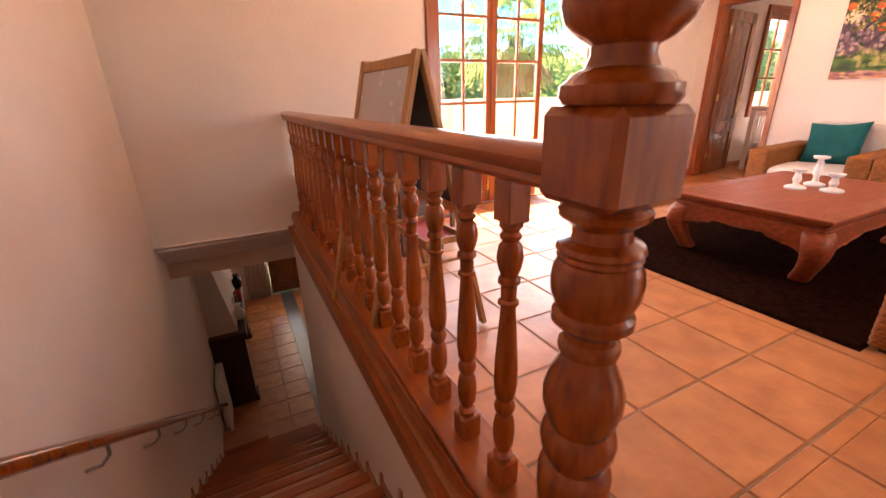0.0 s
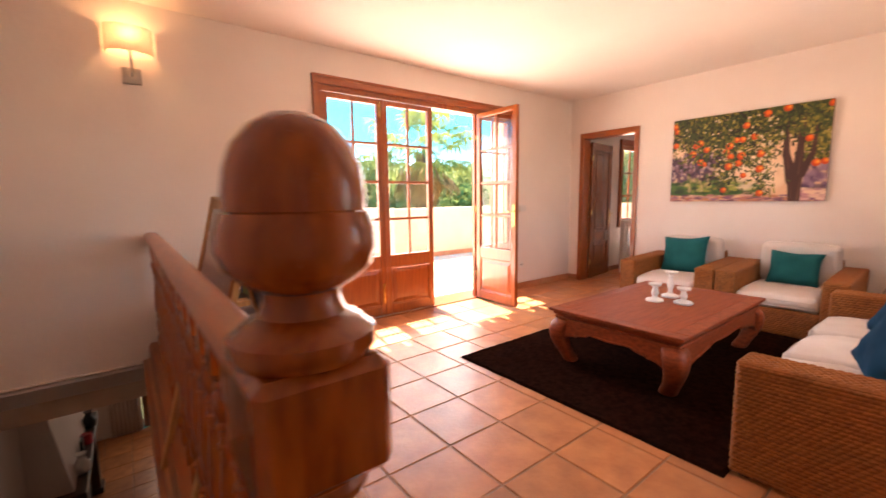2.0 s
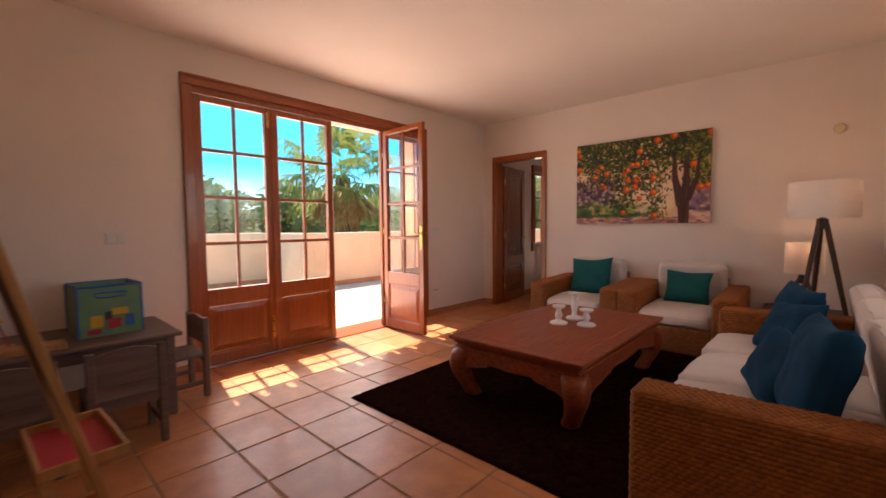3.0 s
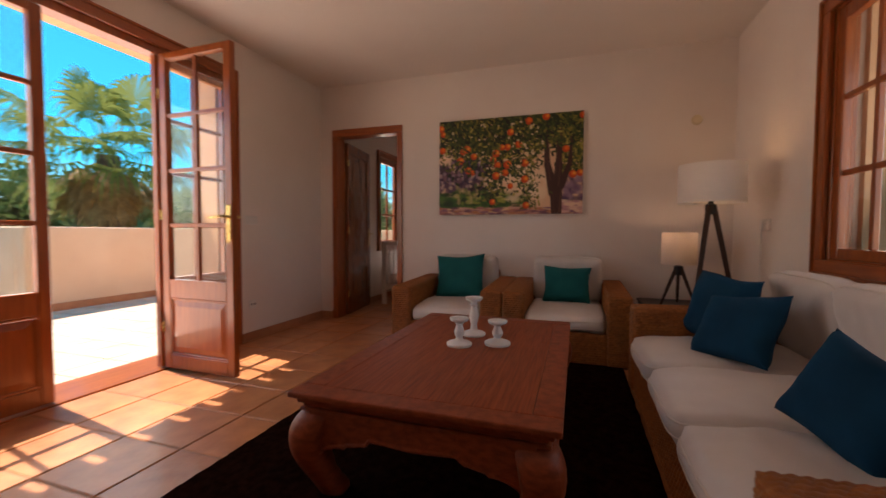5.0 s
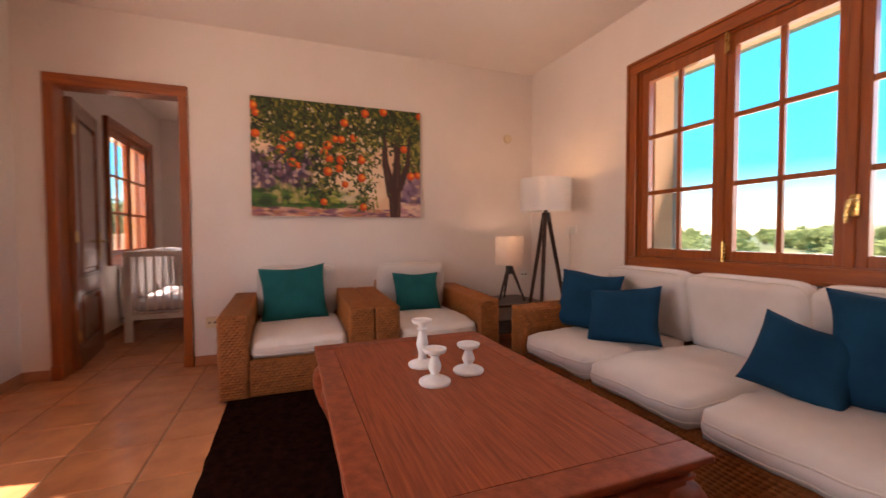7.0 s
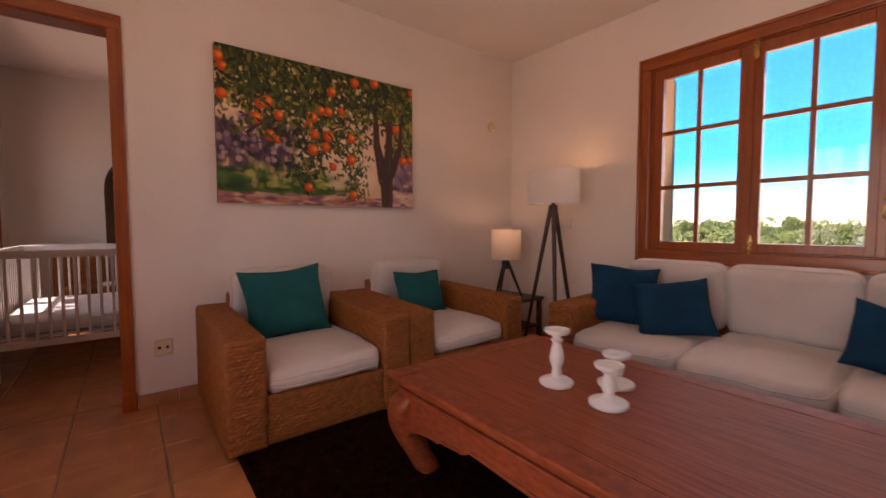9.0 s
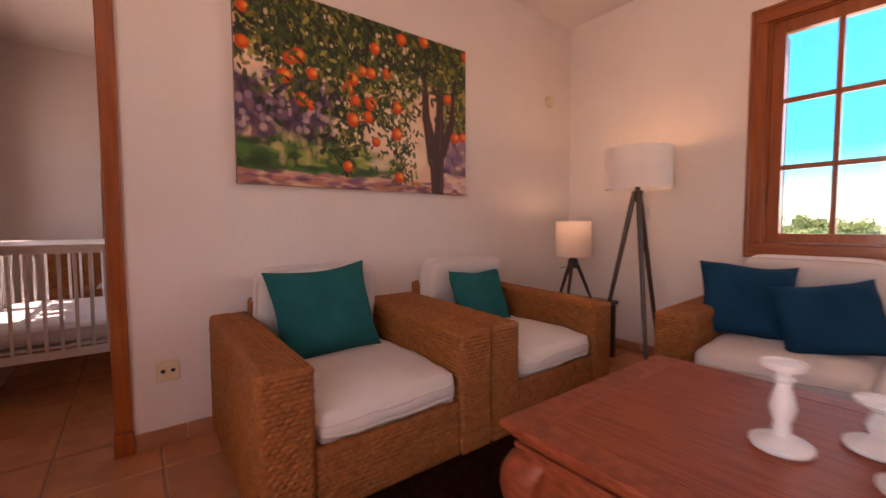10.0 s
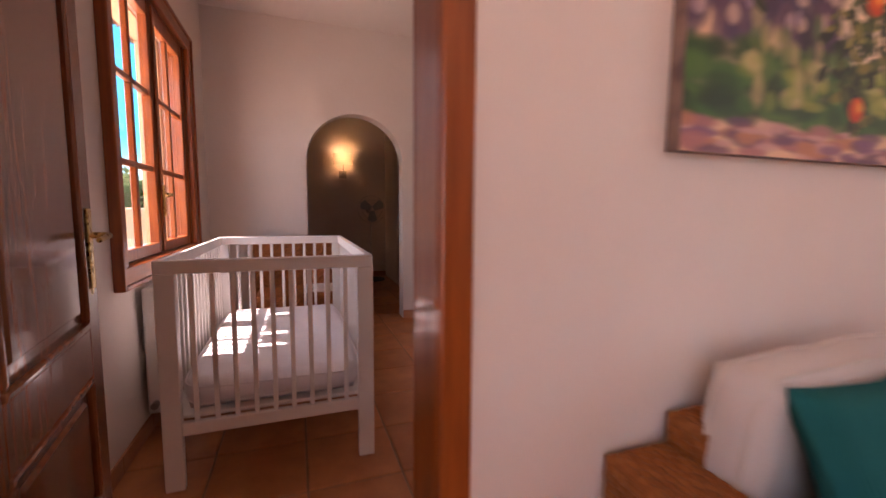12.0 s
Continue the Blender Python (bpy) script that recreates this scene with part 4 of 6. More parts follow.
def pillow(m, w, h, t, mat, seed, label, group=""):
    """Scatter pillow standing in the x-z plane, bottom edge on z = 0, with pulled-out corners."""
    bm = bmesh.new()
    n = 26
    off = Vector((seed * 5.1, seed * 2.3, seed))
    grid = {}
    for s in (-1, 1):
        for i in range(n + 1):
            for j in range(n + 1):
                u, v = -1 + 2 * i / n, -1 + 2 * j / n
                k = 1 - 0.10 * (1 - abs(v) ** 2.0) * abs(u) ** 3
                q = 1 - 0.10 * (1 - abs(u) ** 2.0) * abs(v) ** 3
                x, z = u * k * w / 2, h / 2 + v * q * h / 2
                th = t / 2 * ((1 - u ** 4) * (1 - v ** 4)) ** 0.6
                p = Vector((x, s * th, z))
                nn = noise.noise(Vector((x * 9, z * 9, s * 3)) + off)
                fold = math.sin((u + v) * 7 + seed) * abs(u * v) * 0.012 + 0.010 * noise.ridged_multi_fractal(Vector((x * 4, z * 4, seed)), 0.9, 2.0, 3, 1.0, 2.0) * (0.35 + 0.65 * abs(u * v))
                p.y += s * (0.010 * nn * (1 - abs(u) ** 6) + fold) * (1 - max(abs(u), abs(v)) ** 8)
                p.x += 0.012 * noise.noise(Vector((z * 5, 3, 0)) + off)
                p.z += 0.016 * noise.noise(Vector((x * 5, 9, 0)) + off) * (0.5 + 0.5 * v)
                grid[s, i, j] = bm.verts.new(p)
    for s in (-1, 1):
        for i in range(n):
            for j in range(n):
                bm.faces.new((grid[s, i, j], grid[s, i + 1, j], grid[s, i + 1, j + 1], grid[s, i, j + 1]))
    bmesh.ops.remove_doubles(bm, verts=bm.verts, dist=0.0004)
    ob = part("scatter_pillow", bm, mat, smooth=True)
    ob.matrix_basis = m
    return tagged(ob, label, "pillow", group)


# ---- wicker ----
def weave(bm, o, u, v, lu, lv, out, row=0.0175, knot=0.028, amp=0.0090):
    """A woven sheet from o along u (length lu) and v (length lv): twisted strands in rows across v, bulging towards out."""
    o, u, v, out = Vector(o), Vector(u).normalized(), Vector(v).normalized(), Vector(out).normalized()
    nu, nv = max(2, int(lu / (knot / 5))), max(2, int(lv / (row / 5)))
    tone = bm.verts.layers.float.get("tone") or bm.verts.layers.float.new("tone")
    rows = []
    for j in range(nv + 1):
        line = []
        for i in range(nu + 1):
            a, b = lu * i / nu, lv * j / nv
            r = math.floor(b / row)
            f = b / row - r
            ph = a / knot + (0.5 if r % 2 else 0.0) + f * 0.45
            hgt = amp * (max(0, 1 - (2 * f - 1) ** 2) ** 0.6 * (0.12 + 0.88 * abs(math.sin(math.pi * ph)) ** 0.7))
            hgt += 0.0025 * noise.noise(Vector((a * 30 + o.x * 9, b * 30 + o.y * 9, o.z)))
            e = min(a, lu - a, b, lv - b)
            hgt *= min(1.0, 0.25 + e / 0.02)
            hgt -= 0.006 * max(0, 1 - e / 0.012) ** 2
            vt = bm.verts.new(o + u * a + v * b + out * hgt)
            cell = math.sin(math.floor(ph) * 12.9898 + r * 78.233 + o.x * 3.7 + o.z * 1.3) * 43758.5453
            vt[tone] = 0.80 + 0.32 * (cell - math.floor(cell))
            line.append(vt)
        rows.append(line)
    for j in range(nv):
        for i in range(nu):
            bm.faces.new((rows[j][i], rows[j][i + 1], rows[j + 1][i + 1], rows[j + 1][i]))


def wicker_block(name, parent, x0, y0, z0, x1, y1, z1, slope=0.0, faces="xXyYZ"):
    """A woven block; slope: how much lower its top lies at y1 than at y0."""
    bm = bmesh.new()
    X, Y, Z = Vector((1, 0, 0)), Vector((0, 1, 0)), Vector((0, 0, 1))
    top = Vector((0, y1 - y0, -slope))
    if "x" in faces:
        weave(bm, (x0, y0, z0), Y, Z, y1 - y0, z1 - z0, -X)
    if "X" in faces:
        weave(bm, (x1, y0, z0), Y, Z, y1 - y0, z1 - z0, X)
    if "y" in faces:
        weave(bm, (x0, y0, z0), X, Z, x1 - x0, z1 - z0, -Y)
    if "Y" in faces:
        weave(bm, (x0, y1, z0), X, Z, x1 - x0, z1 - z0, Y)
    if "Z" in faces:
        weave(bm, (x0, y0, z1), Y, X, y1 - y0, x1 - x0, Z)
    if slope:
        for p in bm.verts:
            f = (p.co.z - z0) / (z1 - z0)
            p.co.z -= slope * max(0, f) * max(0, min(1, (p.co.y - y0) / (y1 - y0)))
    tone = bm.verts.layers.float["tone"]
    for vt in box(bm, x0 + 0.004, y0 + 0.004, z0, x1 - 0.004, y1 - 0.004, z1 - slope - 0.004):
        vt[tone] = 0.8
    return part(name, bm, WICKER, parent, smooth=True)


def wicker_seat(name, m, inner, label, category, group=""):
    """Armchair or sofa facing +y, back at y = 0, middle of the width at x = 0; inner: width between the arms."""
    s = thing(name, m, label, category, group)
    a, dep = 0.162, 0.90
    h = inner / 2
    wicker_block("arm", s, -h - a, 0.0, 0.02, -h, dep, 0.555, 0.025)
    wicker_block("arm", s, h, 0.0, 0.02, h + a, dep, 0.555, 0.025)
    wicker_block("front_panel", s, -h + 0.002, 0.10, 0.02, h - 0.002, dep - 0.012, 0.245, 0.0, "YZ")
    wicker_block("backrest", s, -h + 0.002, 0.0, 0.02, h - 0.002, 0.10, 0.62, 0.0, "xXyYZ")
    for x in (-h - a + 0.04, h + a - 0.04):
        for y in (0.05, dep - 0.05):
            boxed("foot", (x - 0.02, y - 0.02, 0.0, x + 0.02, y + 0.02, 0.02), WALNUT, s)
    return s


def armchair(m, seed, label):
    wicker_seat("wicker_armchair", m, 0.612, label, "armchair", "wicker armchairs")
    seat_cushion("seat_cushion", m @ pose(0, 0.525, 0.252), 0.606, 0.76, 0.13, seed, "cream cotton seat cushion on the wicker armchair", "cream seat cushions")
    seat_cushion("back_cushion", m @ pose(0, 0.155, 0.355, 82, 0, 0) @ pose(0, 0.205, 0), 0.60, 0.41, 0.13, seed + 1, "cream cotton back cushion leaning on the wicker backrest", "cream back cushions")


c1 = pose(5.935, 2.135, 0.0, 0, 0, 90)
c2 = pose(5.935, 1.185, 0.0, 0, 0, 90)
armchair(c1, 1, "low woven wicker armchair with wide square arms, beside the bedroom door")
armchair(c2, 4, "low woven wicker armchair with wide square arms, beside the lamp corner")
pillow(pose(5.56, 2.160, 0.368, 20, 4, 88), 0.49, 0.44, 0.13, TEAL, 2, "teal ribbed scatter pillow leaning in the armchair")
pillow(pose(5.565, 1.19, 0.378, 22, -2, 90), 0.41, 0.34, 0.12, TEAL, 3, "small teal scatter pillow leaning in the armchair")

sofa_m = pose(3.708, -0.135, 0.0)
wicker_seat("wicker_sofa", sofa_m, 1.795, "low three-seat woven wicker sofa with wide square arms below the window", "sofa")
for k in range(3):
    x = -0.598 + 0.598 * k
    seat_cushion("seat_cushion", sofa_m @ pose(x, 0.53, 0.252, 0, 0, random.uniform(-1, 1)), 0.594, 0.78, 0.135, 7 + k, "cream cotton seat cushion on the wicker sofa", "cream seat cushions")
    seat_cushion("back_cushion", sofa_m @ pose(x, 0.165, 0.365, 80, 0, random.uniform(-2, 2)) @ pose(0, 0.21, 0), 0.588, 0.42, 0.14, 11 + k, "cream cotton back cushion leaning on the sofa", "cream back cushions")
pillow(pose(4.48, 0.40, 0.385, -17, 3, 204), 0.43, 0.40, 0.13, NAVY, 5, "petrol blue scatter pillow leaning in the sofa corner", "blue sofa pillows")
pillow(pose(4.11, 0.43, 0.383, -30, -7, 210), 0.42, 0.36, 0.13, NAVY, 6, "petrol blue scatter pillow leaning on another pillow", "blue sofa pillows")
pillow(pose(3.29, 0.43, 0.385, -22, 16, 202), 0.34, 0.31, 0.13, NAVY, 7, "petrol blue scatter pillow standing on its corner", "blue sofa pillows")
pillow(pose(3.01, 0.29, 0.385, -13, -3, 190), 0.46, 0.44, 0.14, NAVY, 8, "large petrol blue scatter pillow leaning by the sofa arm", "blue sofa pillows")

# ---- rug and coffee table ----
bm = bmesh.new()
nx, ny = 150, 108
vs = {}
for i in range(nx + 1):
    for j in range(ny + 1):
        x, y = 2.59 + 2.5 * i / nx, 0.765 + 1.80 * j / ny
        e = min(i, nx - i, j, ny - j)
        z = (0.0 if e == 0 else 0.016) + 0.005 * noise.noise(Vector((x * 16, y * 16, 0))) * (e > 0) + 0.003 * noise.noise(Vector((x * 60, y * 60, 2))) * (e > 0)
        x += 0.006 * noise.noise(Vector((y * 9, 1, 0))) if i in (0, nx) else 0
        y += 0.006 * noise.noise(Vector((x * 9, 5, 0))) if j in (0, ny) else 0
        vs[i, j] = bm.verts.new((x, y, max(z, 0.001)))
for i in range(nx):
    for j in range(ny):
        bm.faces.new((vs[i, j], vs[i + 1, j], vs[i + 1, j + 1], vs[i, j + 1]))
tagged(part("rug", bm, RUG, smooth=True), "dark brown shaggy rug under the coffee table", "rug")

tab = thing("coffee_table", pose(3.82, 1.607, 0.012), "low carved reddish teak table with curved hoof legs", "table")
L2, D2, ZT = 0.762, 0.472, 0.414
bm = bmesh.new()
bw = 0.095
box(bm, -L2, -D2, ZT - 0.022, -L2 + bw, D2, ZT, 0.006, 2)
box(bm, L2 - bw, -D2, ZT - 0.022, L2, D2, ZT, 0.006, 2)
box(bm, -L2 + bw, -D2, ZT - 0.022, L2 - bw, -D2 + bw, ZT, 0.006, 2)
box(bm, -L2 + bw, D2 - bw, ZT - 0.022, L2 - bw, D2, ZT, 0.006, 2)
part("top_border", bm, TEAK_B, tab)
for k in range(4):
    y0 = -D2 + bw + (2 * D2 - 2 * bw) * k / 4
    boxed("top_plank", (-L2 + bw, y0 + 0.0002, ZT - 0.022, L2 - bw, y0 + (2 * D2 - 2 * bw) / 4 - 0.0002, ZT - 0.0008), TEAK, tab, 0.0004)
bm = bmesh.new()
box(bm, -L2 + 0.022, -D2 + 0.022, ZT - 0.046, L2 - 0.022, D2 - 0.022, ZT - 0.022, 0.008, 2)
box(bm, -L2 + 0.04, -D2 + 0.04, ZT - 0.062, L2 - 0.04, D2 - 0.04, ZT - 0.046, 0.004)
box(bm, -L2 + 0.03, -D2 + 0.03, ZT - 0.075, L2 - 0.03, D2 - 0.03, ZT - 0.062, 0.005, 2)
part("moulding", bm, TEAK_B, tab)


def apron(ln):
    """Outline of a carved apron: stepped cusps falling to the legs."""
    def low(u):
        a = abs(u)
        if a < 0.40:
            return 0.262 - 0.004 * math.cos(a / 0.40 * math.pi)
        if a < 0.46:
            return 0.258 - 0.016 * (a - 0.40) / 0.06
        if a < 0.62:
            return 0.248 - 0.012 * math.sin((a - 0.46) / 0.16 * math.pi / 2)
        if a < 0.66:
            return 0.236 - 0.016 * (a - 0.62) / 0.04
        if a < 0.85:
            return 0.226 - 0.02 * ((a - 0.66) / 0.19) ** 2
        return 0.206 - 0.10 * ((a - 0.85) / 0.15) ** 1.6
    us = [-1 + 2 * k / 80 for k in range(81)]
    return [(u * ln, low(u)) for u in us] + [(ln, ZT - 0.07), (-ln, ZT - 0.07)]


for s in (-1, 1):
    for axis, half, ln in (("y", D2, L2 - 0.075), ("x", L2, D2 - 0.075)):
        bm = bmesh.new()
        a, b = sorted((s * (half - 0.028), s * (half - 0.055)))
        prism(bm, apron(ln), a, b, axis)
        out = apron(ln)[:81]
        pts = [((s * (half - 0.026), u, v + 0.008) if axis == "x" else (u, s * (half - 0.026), v + 0.008)) for u, v in out]
        tube(bm, pts, 0.007, 6)
        part("apron", bm, TEAK_B, tab, "carved apron with a scalloped lower edge", smooth=True)
path = [(0.345, -0.020, 0.074), (0.315, 0.012, 0.082), (0.27, 0.034, 0.084), (0.21, 0.040, 0.076), (0.15, 0.026, 0.066), (0.10, 0.002, 0.057), (0.06, -0.022, 0.056), (0.03, -0.044, 0.060), (0.0, -0.050, 0.056)]
for sx in (-1, 1):
    for sy in (-1, 1):
        bm = bmesh.new()
        rings = []
        for z, d, r in path:
            cx, cy = sx * (L2 - 0.085 + d * 0.75), sy * (D2 - 0.085 + d * 0.75)
            ring = []
            for k in range(16):
                an = 2 * math.pi * k / 16
                c, s = math.cos(an), math.sin(an)
                q = (abs(c) ** 3.2 + abs(s) ** 3.2) ** (-1 / 3.2)
                ring.append(bm.verts.new((cx + 0.9 * r * q * c, cy + 0.9 * r * q * s, z)))
            rings.append(ring)
        for ra, rb in zip(rings, rings[1:]):
            for k in range(16):
                bm.faces.new((ra[k], ra[(k + 1) % 16], rb[(k + 1) % 16], rb[k]))
        bm.faces.new(rings[0])
        bm.faces.new(rings[-1])
        ob = part("leg", bm, TEAK_B, tab, "thick curved leg with an inward hoof foot", smooth=True)
        md = ob.modifiers.new("smooth", 'SUBSURF')
        md.levels = md.render_levels = 1


def candle_holder(x, y, h, r, label):
    bm = bmesh.new()
    k = h
    lathe(bm, [(0.066 * r, 0), (0.070 * r, 0.006), (0.069 * r, 0.014), (0.058 * r, 0.020), (0.030 * r, 0.027), (0.022 * r, 0.034), (0.018 * r, k * 0.30), (0.024 * r, k * 0.36),
               (0.030 * r, k * 0.48), (0.024 * r, k * 0.62), (0.016 * r, k * 0.76), (0.024 * r, k * 0.79), (0.026 * r, k * 0.81), (0.016 * r, k * 0.84), (0.020 * r, k - 0.022), (0.046 * r, k - 0.016), (0.052 * r, k - 0.008), (0.052 * r, k), (0.046 * r, k), (0.044 * r, k - 0.005)], 28)
    ob = part("candle_holder", bm, CANDLE_W, smooth=True)
    ob.location = (x, y, 0.426)
    return tagged(ob, label, "candle holder", "white candle holders")


candle_holder(4.055, 1.640, 0.212, 0.92, "tall turned white wooden candle holder on the table")
candle_holder(3.830, 1.660, 0.142, 0.92, "medium turned white wooden candle holder on the table")
candle_holder(3.905, 1.480, 0.125, 0.95, "short turned white wooden candle holder on the table")


# ---- lamps ----
def shade_ring(parent, z0, z1, r, mat, th=0.003):
    bm = bmesh.new()
    n = 40
    rings = []
    for rad, z in ((r, z0), (r, z1), (r - th, z1), (r - th, z0)):
        rings.append([bm.verts.new((rad * math.cos(2 * math.pi * k / n), rad * math.sin(2 * math.pi * k / n), z)) for k in range(n)])
    for a in range(4):
        for k in range(n):
            bm.faces.new((rings[a][k], rings[a][(k + 1) % n], rings[(a + 1) % 4][(k + 1) % n], rings[(a + 1) % 4][k]))
    return part("shade", bm, mat, parent, "white drum lampshade", smooth=True)


def tripod_lamp(m, name, zs, z0, z1, r, spread, leg, label, mat, turn, watts, glow=(1.0, 0.62, 0.28)):
    lamp = thing(name, m, label, "lamp")
    shade_ring(lamp, z0, z1, r, mat)
    for k in range(3):
        an = math.radians(turn + 120 * k)
        top, foot = Vector((0.018 * math.cos(an), 0.018 * math.sin(an), zs)), Vector((spread * math.cos(an), spread * math.sin(an), 0.0))
        bm = bmesh.new()
        tube(bm, [top, top.lerp(foot, 0.5), foot], [leg * 1.35, leg * 1.15, leg * 0.8], 8)
        part("leg", bm, WALNUT, lamp, smooth=True)
    bm = bmesh.new()
    lathe(bm, [(0.03, zs - 0.06), (0.034, zs - 0.02), (0.034, zs + 0.01), (0.016, zs + 0.015), (0.016, z0 + 0.07), (0.02, z0 + 0.075), (0.02, z0 + 0.12)], 16)
    part("socket", bm, BLACK, lamp, smooth=True)
    bm = bmesh.new()
    for k in range(3):
        an = 2 * math.pi * k / 3
        tube(bm, [(0, 0, z0 + 0.10), ((r - 0.002) * math.cos(an), (r - 0.002) * math.sin(an), z1 - 0.03)], 0.002, 6)
    part("shade_carrier", bm, STEEL, lamp)
    bm = bmesh.new()
    lathe(bm, [(0.012, z0 + 0.12), (0.028, z0 + 0.15), (0.03, z0 + 0.175), (0.018, z0 + 0.2), (0.002, z0 + 0.205)], 14)
    part("light_bulb", bm, PLASTIC_W, lamp, smooth=True)
    p = m.translation
    if watts:
        bulb(name + "_light", p.x, p.y, p.z + (z0 + z1) / 2 + 0.092, watts, 0.03, glow)
    return lamp


tripod_lamp(pose(5.15, 0.225, 0.0), "floor_lamp", 1.185, 1.205, 1.468, 0.203, 0.25, 0.0135, "tall tripod floor lamp with a white drum shade, lit", SHADE, 255, FLOOR_LAMP)
side = thing("side_table", pose(5.60, 0.33, 0.0), "small dark wooden side table in the room corner", "table")
boxed("tabletop", (-0.25, -0.26, 0.395, 0.25, 0.26, 0.42), WALNUT, side)
boxed("shelf", (-0.22, -0.23, 0.16, 0.22, 0.23, 0.175), WALNUT, side)
for x in (-0.22, 0.22):
    for y in (-0.23, 0.23):
        boxed("leg", (x - 0.018, y - 0.018, 0, x + 0.018, y + 0.018, 0.395), WALNUT, side)
tripod_lamp(pose(5.565, 0.325, 0.42), "table_lamp", 0.30, 0.325, 0.58, 0.126, 0.14, 0.011, "small tripod table lamp with a lit drum shade", SHADE_G, 230, TABLE_LAMP, (1.0, 0.74, 0.50))


def sconce(x, y, z, face, watts, label):
    """Wall lamp; face: the turn of the wall's outward normal from -y."""
    m = pose(x, y, z, 0, 0, face)
    s = thing("wall_lamp", m, label, "wall lamp")
    boxed("wall_plate", (-0.055, -0.018, -0.055, 0.055, 0.0, 0.055), SCONCE_METAL, s, 0.003)
    bm = bmesh.new()
    tube(bm, [(0, -0.018, 0), (0, -0.10, 0.0), (0, -0.115, 0.015), (0, -0.115, 0.16)], 0.008, 8)
    part("arm", bm, STEEL, s, smooth=True)
    bm = bmesh.new()
    n = 16
    for r0, th in ((1.0, 1),):
        outer = [(0.14 * math.cos(math.pi * k / n), -0.115 - 0.10 * math.sin(math.pi * k / n) + 0.07) for k in range(n + 1)]
        outer = [(0.14, -0.012)] + outer + [(-0.14, -0.012)]
        inner = [(px * 0.975, py * 0.97 if py < -0.03 else py) for px, py in outer]
        loop = outer + inner[::-1]
        prism(bm, loop, 0.14, 0.31, "z")
    part("shade", bm, SHADE_G, s, "cream half-round cloth shade")
    bm = bmesh.new()
    lathe(bm, [(0.012, 0.15), (0.024, 0.18), (0.026, 0.2), (0.014, 0.225), (0.002, 0.23)], 12, (0, -0.085, 0))
    part("light_bulb", bm, PLASTIC_W, s, smooth=True)
    p = m @ Vector((0, -0.085, 0.25))
    bulb("wall_lamp_light", p.x, p.y, p.z, watts, 0.02)
    return s


sconce(0.725, YN, 2.13, 0, SCONCE, "cream half-round wall lamp, lit, above the stairwell")
sconce(11.70, 2.52, 1.57, -90, 0.7, "square cream wall lamp glowing in the corridor")

